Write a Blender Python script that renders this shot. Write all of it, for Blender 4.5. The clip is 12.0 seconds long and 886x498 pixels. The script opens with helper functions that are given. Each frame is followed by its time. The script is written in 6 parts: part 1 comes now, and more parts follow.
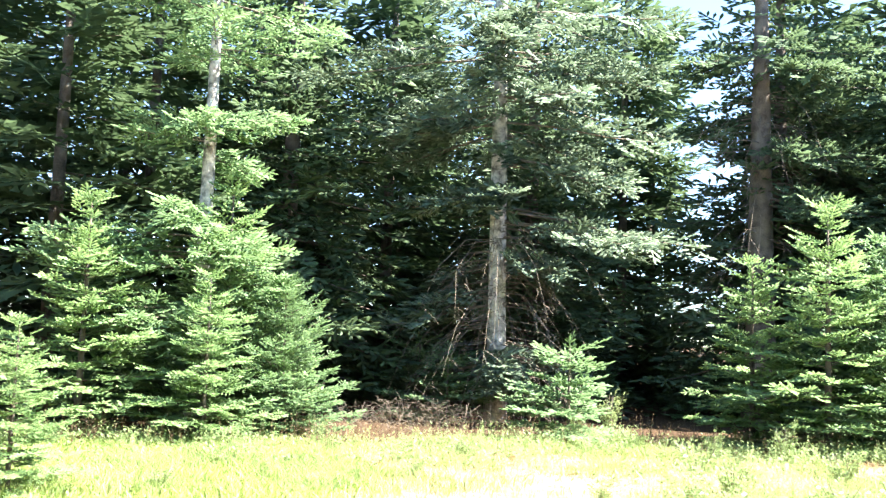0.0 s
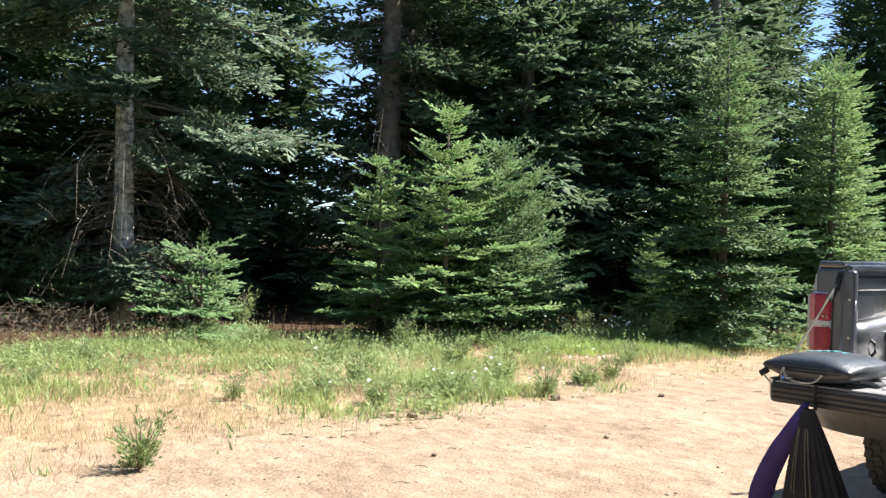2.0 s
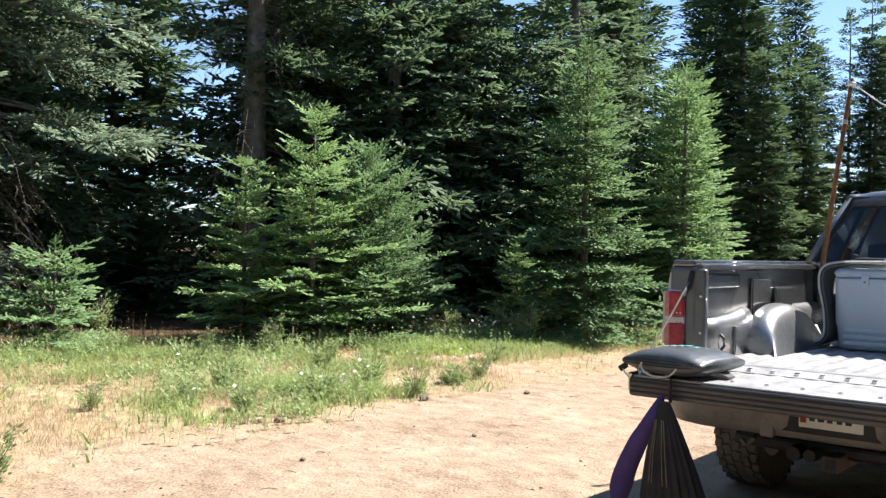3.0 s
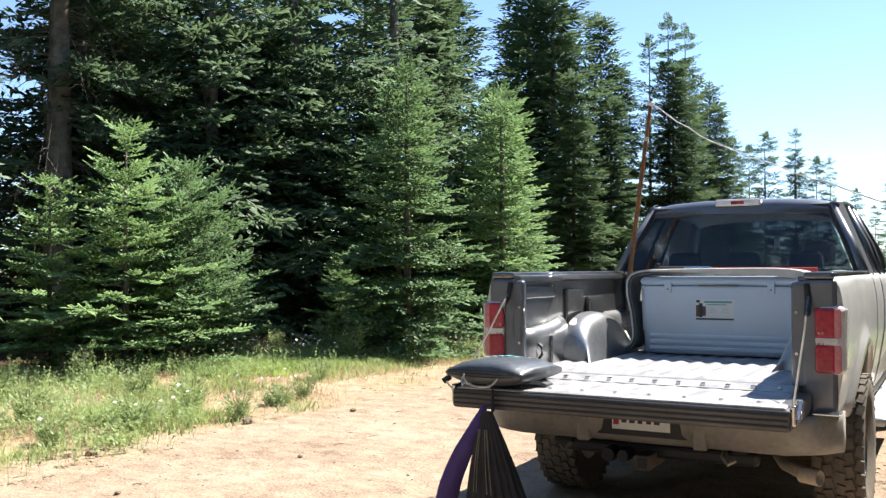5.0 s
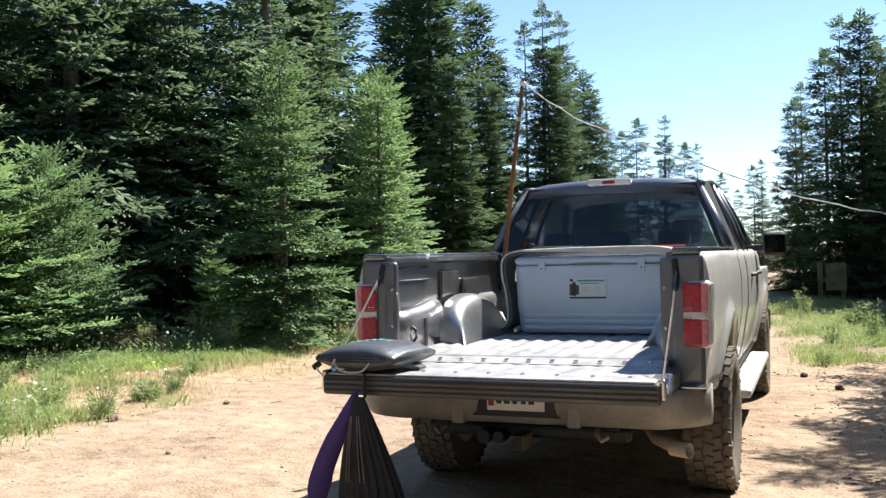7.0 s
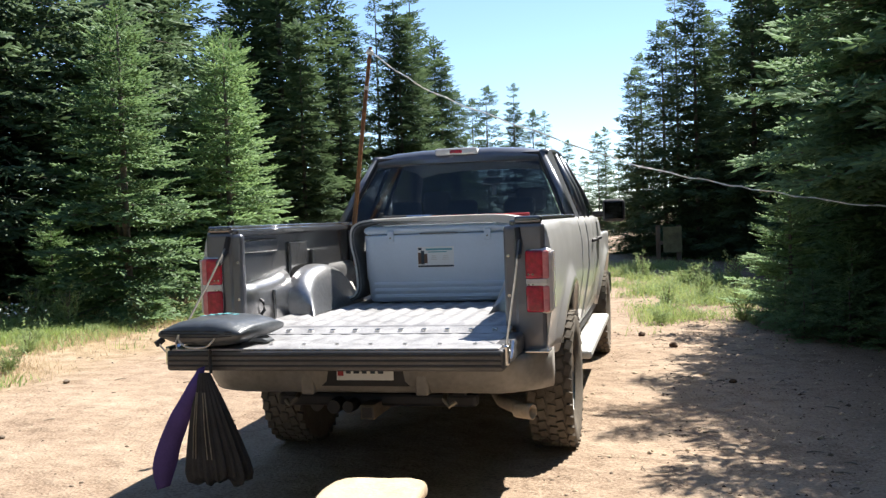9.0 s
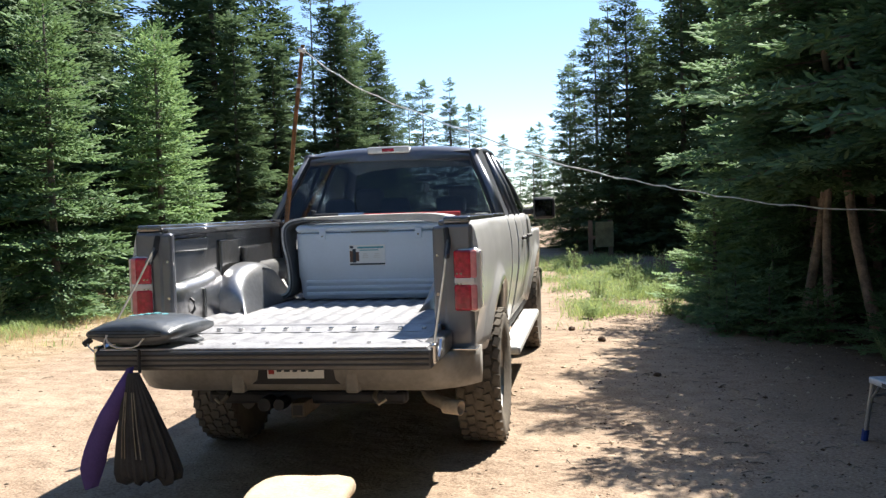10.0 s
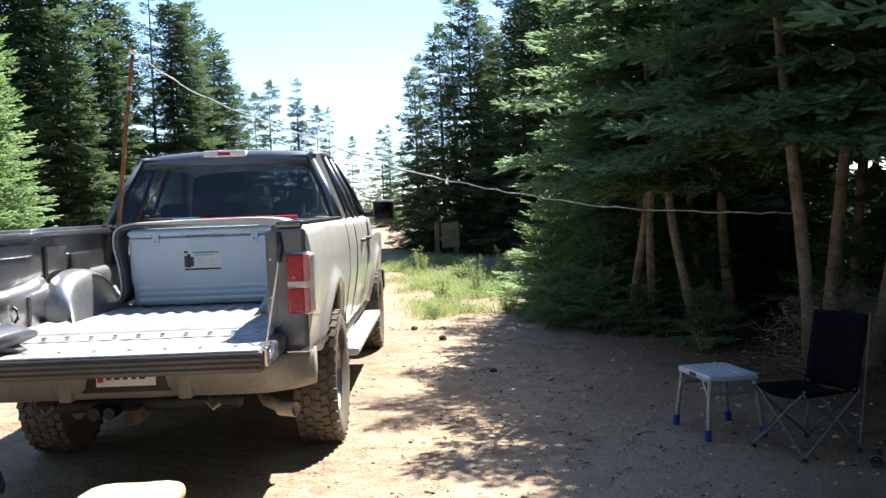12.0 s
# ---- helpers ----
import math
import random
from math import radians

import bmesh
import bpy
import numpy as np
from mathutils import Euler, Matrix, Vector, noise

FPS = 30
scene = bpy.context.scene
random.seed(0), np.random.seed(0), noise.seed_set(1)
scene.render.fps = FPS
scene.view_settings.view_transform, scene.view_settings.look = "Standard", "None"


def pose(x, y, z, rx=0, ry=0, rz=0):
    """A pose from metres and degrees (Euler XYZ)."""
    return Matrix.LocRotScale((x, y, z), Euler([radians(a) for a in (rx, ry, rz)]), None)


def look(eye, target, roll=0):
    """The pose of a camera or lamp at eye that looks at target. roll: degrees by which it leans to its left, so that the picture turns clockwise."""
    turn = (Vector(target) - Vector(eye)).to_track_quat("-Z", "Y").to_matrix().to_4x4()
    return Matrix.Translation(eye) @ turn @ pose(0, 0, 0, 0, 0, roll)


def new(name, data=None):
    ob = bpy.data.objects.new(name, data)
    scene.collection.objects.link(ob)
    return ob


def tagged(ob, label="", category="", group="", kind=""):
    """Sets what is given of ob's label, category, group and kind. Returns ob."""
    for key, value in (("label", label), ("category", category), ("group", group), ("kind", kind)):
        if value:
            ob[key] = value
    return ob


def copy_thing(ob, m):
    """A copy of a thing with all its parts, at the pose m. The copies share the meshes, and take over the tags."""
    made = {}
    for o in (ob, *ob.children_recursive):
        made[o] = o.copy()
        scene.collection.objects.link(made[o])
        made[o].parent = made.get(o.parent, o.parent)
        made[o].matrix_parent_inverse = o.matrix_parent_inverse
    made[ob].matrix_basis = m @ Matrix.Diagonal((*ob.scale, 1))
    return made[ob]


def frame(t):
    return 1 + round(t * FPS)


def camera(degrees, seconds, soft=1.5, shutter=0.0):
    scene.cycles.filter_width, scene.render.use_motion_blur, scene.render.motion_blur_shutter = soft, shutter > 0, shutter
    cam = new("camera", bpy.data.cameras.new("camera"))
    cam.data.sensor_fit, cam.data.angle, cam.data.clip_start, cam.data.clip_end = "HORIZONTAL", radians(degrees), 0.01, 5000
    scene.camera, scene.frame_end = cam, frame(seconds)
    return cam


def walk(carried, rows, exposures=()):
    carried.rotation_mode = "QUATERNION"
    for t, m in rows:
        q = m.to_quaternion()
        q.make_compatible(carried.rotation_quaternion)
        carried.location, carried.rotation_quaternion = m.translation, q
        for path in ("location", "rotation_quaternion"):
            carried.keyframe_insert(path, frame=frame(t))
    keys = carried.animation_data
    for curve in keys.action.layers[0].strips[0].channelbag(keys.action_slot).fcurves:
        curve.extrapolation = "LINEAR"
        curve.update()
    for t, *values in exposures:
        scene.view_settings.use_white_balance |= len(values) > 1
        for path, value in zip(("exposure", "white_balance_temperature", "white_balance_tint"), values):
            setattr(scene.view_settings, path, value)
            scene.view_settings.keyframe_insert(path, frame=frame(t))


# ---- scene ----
cam = camera(51.2, 12.0, soft=1.4)
# seconds, eye x y z, yaw, pitch, lean
PATH = [
    (0.0, 1.445, -4.800, 1.445, 70.85, 5.41, -2.06),
    (0.5, 1.445, -4.800, 1.445, 66.59, 2.70, 1.88),
    (1.0, 1.445, -4.800, 1.445, 61.15, 0.89, 1.32),
    (1.5, 1.445, -4.800, 1.445, 53.20, -0.94, 1.26),
    (2.0, 1.445, -4.800, 1.445, 48.29, -0.21, -1.57),
    (2.5, 1.445, -4.800, 1.445, 43.56, -0.45, -1.51),
    (3.0, 1.445, -4.800, 1.445, 40.12, 0.09, -1.18),
    (5.0, 1.445, -4.785, 1.438, 29.24, 1.26, 0.20),
    (5.5, 1.432, -4.727, 1.428, 27.26, 1.09, 0.10),
    (6.0, 1.425, -4.685, 1.420, 25.26, 0.95, 0.50),
    (6.5, 1.426, -4.654, 1.416, 23.68, 0.92, 0.90),
    (7.0, 1.434, -4.625, 1.402, 21.96, 0.43, 1.30),
    (9.0, 1.472, -4.629, 1.421, 13.01, -1.89, 2.00),
    (9.5, 1.496, -4.651, 1.432, 11.19, -2.15, 2.30),
    (10.0, 1.525, -4.704, 1.456, 9.10, -2.44, 1.80),
    (10.5, 1.550, -4.776, 1.468, 6.38, -2.38, 1.30),
    (11.0, 1.568, -4.789, 1.471, 3.59, -2.32, 1.70),
    (11.5, 1.604, -4.809, 1.475, 1.61, -2.49, 1.95),
    (12.0, 1.638, -4.830, 1.469, -0.09, -2.69, 2.15),
]


def stand(x, y, z, yaw, pitch, lean):
    return pose(x, y, z, 0, 0, yaw) @ pose(0, 0, 0, pitch, 0, 0) @ pose(0, 0, 0, 0, lean, 0) @ pose(0, 0, 0, 90, 0, 0)


EXPOSURE = 1.4
walk(cam, [(t, stand(*row)) for t, *row in PATH],
     [(0.0, EXPOSURE + 1.55), (0.5, EXPOSURE + 1.25), (1.0, EXPOSURE + 0.75), (1.4, EXPOSURE + 0.25), (1.8, EXPOSURE + 0.05), (3.0, EXPOSURE), (5.0, EXPOSURE + 0.1), (7.0, EXPOSURE - 0.05), (9.0, EXPOSURE - 0.12), (10.0, EXPOSURE - 0.05), (11.0, EXPOSURE + 0.08), (12.0, EXPOSURE + 0.33)])

# ---- light ----
SUN = Vector((0.35, 0.67, 1.0)).normalized()
world = bpy.data.worlds.new("sky")
scene.world = world
world.use_nodes = True
wn = world.node_tree.nodes
sky = wn.new("ShaderNodeTexSky")
sky.sky_type, sky.sun_disc = "NISHITA", False
sky.sun_elevation = math.asin(SUN.z)
sky.sun_rotation = math.atan2(SUN.x, SUN.y)
sky.altitude, sky.air_density, sky.dust_density, sky.ozone_density = 2400, 1.0, 0.03, 2.6
world.node_tree.links.new(sky.outputs[0], wn["Background"].inputs[0])
wn["Background"].inputs[1].default_value = 0.095
sun_data = bpy.data.lights.new("sun", "SUN")
sun_data.energy, sun_data.angle, sun_data.color = 5.0, radians(0.53), (1.0, 0.95, 0.86)
sun = new("sun", sun_data)
sun.matrix_world = look(SUN * 50, (0, 0, 0))

# ---- materials ----
def material(name, color, rough=0.8, metal=0.0, vary=0.25, scale=6.0, bump=0.0, fine=60.0, dark=None, spec=0.4, coat=0.0, coords="Object"):
    """A surface with colour variation at two scales and fine relief."""
    m = bpy.data.materials.new(name)
    m.use_nodes = True
    n, l = m.node_tree.nodes, m.node_tree.links
    p = n["Principled BSDF"]
    p.inputs["Roughness"].default_value, p.inputs["Metallic"].default_value = rough, metal
    p.inputs["Specular IOR Level"].default_value = spec
    p.inputs["Coat Weight"].default_value = coat
    tc = n.new("ShaderNodeTexCoord")
    big, small = n.new("ShaderNodeTexNoise"), n.new("ShaderNodeTexNoise")
    big.inputs["Scale"].default_value, big.inputs["Detail"].default_value = scale, 5
    small.inputs["Scale"].default_value, small.inputs["Detail"].default_value = fine, 4
    l.new(tc.outputs[coords], big.inputs[0])
    l.new(tc.outputs[coords], small.inputs[0])
    dark = dark or tuple(c * (1 - vary) for c in color)
    light = tuple(min(1, c * (1 + vary * 0.6)) for c in color)
    add = n.new("ShaderNodeMath")
    add.operation = "MULTIPLY_ADD"
    l.new(small.outputs[0], add.inputs[0])
    add.inputs[1].default_value = 0.4
    l.new(big.outputs[0], add.inputs[2])
    ramp = n.new("ShaderNodeValToRGB")
    ramp.color_ramp.elements[0].position, ramp.color_ramp.elements[1].position = 0.5, 0.9
    ramp.color_ramp.elements[0].color, ramp.color_ramp.elements[1].color = (*dark, 1), (*light, 1)
    l.new(add.outputs[0], ramp.inputs[0])
    l.new(ramp.outputs[0], p.inputs["Base Color"])
    if bump:
        b = n.new("ShaderNodeBump")
        b.inputs["Strength"].default_value, b.inputs["Distance"].default_value = bump, 0.01
        l.new(small.outputs[0], b.inputs["Height"])
        l.new(b.outputs[0], p.inputs["Normal"])
    return m


def leaf_material(name, light, dark, translucent=0.22):
    """Needles or leaves: colour by clump and by tuft, some light passing through."""
    m = bpy.data.materials.new(name)
    m.use_nodes = True
    n, l = m.node_tree.nodes, m.node_tree.links
    n.remove(n["Principled BSDF"])
    out = n["Material Output"]
    tc, geo, info = n.new("ShaderNodeTexCoord"), n.new("ShaderNodeNewGeometry"), n.new("ShaderNodeObjectInfo")
    noise_tex = n.new("ShaderNodeTexNoise")
    noise_tex.inputs["Scale"].default_value, noise_tex.inputs["Detail"].default_value = 2.2, 3
    l.new(tc.outputs["Object"], noise_tex.inputs[0])
    a = n.new("ShaderNodeMath")
    a.operation = "MULTIPLY_ADD"
    l.new(geo.outputs["Random Per Island"], a.inputs[0])
    a.inputs[1].default_value = 0.45
    l.new(noise_tex.outputs[0], a.inputs[2])
    b = n.new("ShaderNodeMath")
    b.operation = "MULTIPLY_ADD"
    l.new(info.outputs["Random"], b.inputs[0])
    b.inputs[1].default_value = 0.2
    l.new(a.outputs[0], b.inputs[2])
    ramp = n.new("ShaderNodeValToRGB")
    ramp.color_ramp.elements[0].position, ramp.color_ramp.elements[1].position = 0.45, 1.0
    ramp.color_ramp.elements[0].color, ramp.color_ramp.elements[1].color = (*dark, 1), (*light, 1)
    l.new(b.outputs[0], ramp.inputs[0])
    d, t, g, m1, m2 = n.new("ShaderNodeBsdfDiffuse"), n.new("ShaderNodeBsdfTranslucent"), n.new("ShaderNodeBsdfGlossy"), n.new("ShaderNodeMixShader"), n.new("ShaderNodeMixShader")
    l.new(ramp.outputs[0], d.inputs[0])
    l.new(ramp.outputs[0], t.inputs[0])
    g.inputs["Roughness"].default_value = 0.6
    g.inputs["Color"].default_value = (0.8, 0.85, 0.9, 1)
    m1.inputs[0].default_value, m2.inputs[0].default_value = translucent, 0.025
    l.new(d.outputs[0], m1.inputs[1])
    l.new(t.outputs[0], m1.inputs[2])
    l.new(m1.outputs[0], m2.inputs[1])
    l.new(g.outputs[0], m2.inputs[2])
    l.new(m2.outputs[0], out.inputs[0])
    return m


def ground_material():
    """Pale sandy road, dry straw verge, dark duff under the trees, on the right also deepening the shade: by place,
    with ragged borders.
    """
    m = bpy.data.materials.new("sandy_ground")
    m.use_nodes = True
    n, l = m.node_tree.nodes, m.node_tree.links
    p = n["Principled BSDF"]
    p.inputs["Roughness"].default_value, p.inputs["Specular IOR Level"].default_value = 0.95, 0.1
    tc, sep = n.new("ShaderNodeTexCoord"), n.new("ShaderNodeSeparateXYZ")
    l.new(tc.outputs["Object"], sep.inputs[0])

    def tex(scale, detail):
        t = n.new("ShaderNodeTexNoise")
        t.inputs["Scale"].default_value, t.inputs["Detail"].default_value = scale, detail
        l.new(tc.outputs["Object"], t.inputs[0])
        return t.outputs[0]

    def ramp(src, *stops):
        r = n.new("ShaderNodeValToRGB")
        while len(r.color_ramp.elements) < len(stops):
            r.color_ramp.elements.new(0.5)
        for e, (pos, col) in zip(r.color_ramp.elements, stops):
            e.position, e.color = pos, (*col, 1)
        l.new(src, r.inputs[0])
        return r.outputs[0]

    def math_node(op, a, b):
        k = n.new("ShaderNodeMath")
        k.operation = op
        for i, v in enumerate((a, b)):
            if isinstance(v, (int, float)):
                k.inputs[i].default_value = v
            else:
                l.new(v, k.inputs[i])
        return k.outputs[0]

    def mix(fac, a, b):
        k = n.new("ShaderNodeMix")
        k.data_type = "RGBA"
        l.new(fac, k.inputs[0])
        l.new(a, k.inputs[6])
        l.new(b, k.inputs[7])
        return k.outputs[2]

    fine, mid, wide = tex(55, 6), tex(5, 5), tex(0.8, 4)
    sand = ramp(math_node("ADD", math_node("MULTIPLY", wide, 0.3), math_node("ADD", math_node("MULTIPLY", fine, 0.45), math_node("MULTIPLY", mid, 0.3))),
                (0.38, (0.16, 0.11, 0.08)), (0.50, (0.295, 0.218, 0.158)), (0.66, (0.42, 0.33, 0.248)))
    straw = ramp(math_node("ADD", math_node("MULTIPLY", fine, 0.5), math_node("MULTIPLY", mid, 0.5)),
                 (0.35, (0.19, 0.14, 0.085)), (0.55, (0.37, 0.28, 0.175)), (0.7, (0.50, 0.405, 0.27)))
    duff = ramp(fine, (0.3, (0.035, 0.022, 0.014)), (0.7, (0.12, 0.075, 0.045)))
    wob = math_node("MULTIPLY", math_node("SUBTRACT", wide, 0.5), 3.0)
    wob2 = math_node("MULTIPLY", math_node("SUBTRACT", mid, 0.5), 1.6)
    xw = math_node("ADD", sep.outputs[0], math_node("ADD", wob, wob2))
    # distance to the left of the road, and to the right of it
    left = n.new("ShaderNodeMapRange")
    left.inputs[1].default_value, left.inputs[2].default_value, left.inputs[3].default_value, left.inputs[4].default_value = -5.3, -3.9, 1, 0
    l.new(xw, left.inputs[0])
    duff_l = n.new("ShaderNodeMapRange")
    duff_l.inputs[1].default_value, duff_l.inputs[2].default_value, duff_l.inputs[3].default_value, duff_l.inputs[4].default_value = -10.5, -9, 1, 0
    l.new(xw, duff_l.inputs[0])
    # right duff, drawn in over the sand so its colour deepens the grove's shade
    duff_shade_r = n.new("ShaderNodeMapRange")
    duff_shade_r.inputs[1].default_value, duff_shade_r.inputs[2].default_value, duff_shade_r.inputs[3].default_value, duff_shade_r.inputs[4].default_value = 2.5, 4.6, 0, 1
    l.new(xw, duff_shade_r.inputs[0])
    col = mix(duff_shade_r.outputs[0], mix(duff_l.outputs[0], mix(left.outputs[0], sand, straw), duff), duff)
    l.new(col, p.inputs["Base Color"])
    b = n.new("ShaderNodeBump")
    b.inputs["Strength"].default_value, b.inputs["Distance"].default_value = 0.7, 0.035
    l.new(math_node("ADD", math_node("MULTIPLY", fine, 0.45), math_node("MULTIPLY", mid, 2.4)), b.inputs["Height"])
    l.new(b.outputs[0], p.inputs["Normal"])
    return m


def glass_material(name, tint, rough=0.02):
    m = bpy.data.materials.new(name)
    m.use_nodes = True
    p = m.node_tree.nodes["Principled BSDF"]
    p.inputs["Base Color"].default_value = (*tint, 1)
    p.inputs["Roughness"].default_value = rough
    p.inputs["Transmission Weight"].default_value = 1.0
    p.inputs["IOR"].default_value = 1.45
    return m


M = dict(
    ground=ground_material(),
    fir=leaf_material("fir_needles", (0.205, 0.32, 0.14), (0.08, 0.14, 0.06), 0.4),
    spruce=leaf_material("spruce_needles", (0.16, 0.255, 0.10), (0.058, 0.105, 0.042), 0.36),
    blue_fir=leaf_material("pale_fir_needles", (0.24, 0.315, 0.205), (0.058, 0.092, 0.051), 0.33),
    bright=leaf_material("young_fir_needles", (0.25, 0.375, 0.145), (0.10, 0.175, 0.066), 0.38),
    dark_fir=leaf_material("old_fir_needles", (0.135, 0.20, 0.095), (0.048, 0.082, 0.04), 0.4),
    grass=leaf_material("green_grass", (0.44, 0.52, 0.19), (0.20, 0.28, 0.09), 0.45),
    clover=leaf_material("clover_leaves", (0.44, 0.56, 0.16), (0.22, 0.33, 0.085), 0.45),
    straw=leaf_material("dry_grass", (0.60, 0.47, 0.30), (0.42, 0.30, 0.185), 0.35),
    weed=leaf_material("weed_leaves", (0.37, 0.46, 0.20), (0.17, 0.24, 0.095), 0.45),
    stalk=leaf_material("browned_stalks", (0.24, 0.17, 0.10), (0.10, 0.065, 0.04), 0.25),
    flower=leaf_material("white_petals", (0.75, 0.75, 0.70), (0.5, 0.5, 0.45), 0.2),
    bark=material("grey_bark", (0.17, 0.14, 0.115), 0.95, 0, 0.55, 5, 1.0, 45),
    pale_bark=material("flaking_pale_bark", (0.62, 0.57, 0.52), 0.95, 0, 0.8, 9, 1.0, 30),
    brown_bark=material("brown_bark", (0.15, 0.105, 0.08), 0.95, 0, 0.6, 6, 1.0, 45),
    grove_bark=material("pale_brown_bark", (0.28, 0.205, 0.155), 0.95, 0, 0.55, 7, 1.0, 45),
    dead=material("dead_twig", (0.20, 0.165, 0.13), 0.95, 0, 0.4, 8, 0.4, 60),
)


# ---- mesh helpers ----
def part(name, bm, mat, parent=None, label="", smooth=False):
    """Links a bmesh as one mesh object, under a thing or a part."""
    me = bpy.data.meshes.new(name)
    bm.to_mesh(me)
    bm.free()
    me.materials.append(mat)
    if smooth:
        me.polygons.foreach_set("use_smooth", [True] * len(me.polygons))
    ob = new(name, me)
    if parent is not None:
        ob.parent = parent
    return tagged(ob, label)


def mesh_part(name, verts, faces, mat, parent=None, label="", smooth=False):
    me = bpy.data.meshes.new(name)
    me.from_pydata([tuple(map(float, v)) for v in verts], [], faces)
    me.materials.append(mat)
    if smooth:
        me.polygons.foreach_set("use_smooth", [True] * len(me.polygons))
    me.update()
    ob = new(name, me)
    if parent is not None:
        ob.parent = parent
    return tagged(ob, label)


def tri_mesh(name, verts, tris, mat):
    """Many triangles from arrays."""
    me = bpy.data.meshes.new(name)
    me.vertices.add(len(verts))
    me.vertices.foreach_set("co", np.asarray(verts, np.float32).ravel())
    me.loops.add(3 * len(tris))
    me.loops.foreach_set("vertex_index", np.asarray(tris, np.int32).ravel())
    me.polygons.add(len(tris))
    me.polygons.foreach_set("loop_start", np.arange(0, 3 * len(tris), 3, dtype=np.int32))
    me.update(calc_edges=True)
    me.materials.append(mat)
    return me


def block(x0, x1, y0, y1, z0, z1, bevel=0.0, seg=2, bm=None):
    """A box between two corners with rounded edges."""
    bm = bm or bmesh.new()
    made = bmesh.ops.create_cube(bm, size=1.0)["verts"]
    for v in made:
        v.co = Vector((x0 + (v.co.x + 0.5) * (x1 - x0), y0 + (v.co.y + 0.5) * (y1 - y0), z0 + (v.co.z + 0.5) * (z1 - z0)))
    if bevel:
        edges = list({e for v in made for e in v.link_edges})
        bmesh.ops.bevel(bm, geom=edges, offset=bevel, segments=seg, profile=0.5, affect="EDGES")
    return bm


def tube(points, radii, sides=8, bm=None, closed_ends=True):
    """A round bar through points, with a radius at each."""
    bm = bm or bmesh.new()
    pts = [Vector(p) for p in points]
    if isinstance(radii, (int, float)):
        radii = [radii] * len(pts)
    radii = [float(r) for r in radii]
    rings, up = [], Vector((0.0123, 0.0312, 1.0))
    for i, p in enumerate(pts):
        d = (pts[min(i + 1, len(pts) - 1)] - pts[max(i - 1, 0)]).normalized()
        a = d.cross(up)
        if a.length < 0.05:
            a = d.cross(Vector((1, 0, 0)))
        a.normalize()
        b = d.cross(a)
        rings.append([bm.verts.new(p + radii[i] * (math.cos(2 * math.pi * k / sides) * a + math.sin(2 * math.pi * k / sides) * b)) for k in range(sides)])
    for r0, r1 in zip(rings, rings[1:]):
        for k in range(sides):
            bm.faces.new((r0[k], r0[(k + 1) % sides], r1[(k + 1) % sides], r1[k]))
    if closed_ends:
        bm.faces.new(rings[0][::-1])
        bm.faces.new(rings[-1])
    return bm


def loft(rings, cap=True, closed=True, bm=None):
    """A skin over rings that have equally many points."""
    bm = bm or bmesh.new()
    vs = [[bm.verts.new(p) for p in r] for r in rings]
    k = len(rings[0])
    for a, b in zip(vs, vs[1:]):
        for i in range(k if closed else k - 1):
            bm.faces.new((a[i], a[(i + 1) % k], b[(i + 1) % k], b[i]))
    if cap and closed:
        bm.faces.new(vs[0][::-1])
        bm.faces.new(vs[-1])
    return bm


def lathe(profile, center, axis="x", sides=32, bm=None):
    """Turns (radius, along) pairs round an axis through center."""
    rings = []
    for r, s in profile:
        ring = []
        for k in range(sides):
            c, q = r * math.cos(2 * math.pi * k / sides), r * math.sin(2 * math.pi * k / sides)
            o = (s, c, q) if axis == "x" else ((c, s, q) if axis == "y" else (c, q, s))
            ring.append(Vector(center) + Vector(o))
        rings.append(ring)
    return loft(rings, False, True, bm)


def thing(name, label, category, group="", at=(0, 0, 0), turn=0.0):
    ob = new(name)
    ob.matrix_world = pose(*at, 0, 0, turn)
    return tagged(ob, label, category, group)


# ---- ground ----
def spread(lo, hi, near0, near1, step):
    inner = list(np.arange(near0, near1 + 1e-6, step))
    out, s, v = [], step, near0
    while v > lo:
        s *= 1.35
        v -= s
        out.append(v)
    left = out[::-1]
    out, s, v = [], step, near1
    while v < hi:
        s *= 1.35
        v += s
        out.append(v)
    return np.array(left + inner + out)


def height(x, y):
    """The lie of the land: flat road, a slight bank and bumps off it."""
    h = 0.03 * noise.noise(Vector((x * 0.35, y * 0.35, 3.0))) + 0.012 * noise.noise(Vector((x * 1.7, y * 1.7, 7.0)))
    off = max(0.0, -x - 4.5) + max(0.0, x - 4.5)
    h += 0.10 * min(1.0, off / 3.0) * (0.6 + noise.noise(Vector((x * 0.25, y * 0.25, 11.0))))
    for wx in (-0.85, 0.85):
        d = math.hypot(max(0, abs(y - 3) - 2.4), x - wx)
        h *= min(1.0, 0.25 + d)
    return h


gx, gy = spread(-900, 900, -13, 8, 0.25), spread(-900, 1500, -7, 16, 0.25)
gverts = [(x, y, height(x, y)) for y in gy for x in gx]
gw = len(gx)
gfaces = [(j * gw + i, j * gw + i + 1, (j + 1) * gw + i + 1, (j + 1) * gw + i) for j in range(len(gy) - 1) for i in range(gw - 1)]
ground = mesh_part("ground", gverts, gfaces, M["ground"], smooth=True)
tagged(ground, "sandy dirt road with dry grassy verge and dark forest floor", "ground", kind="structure")


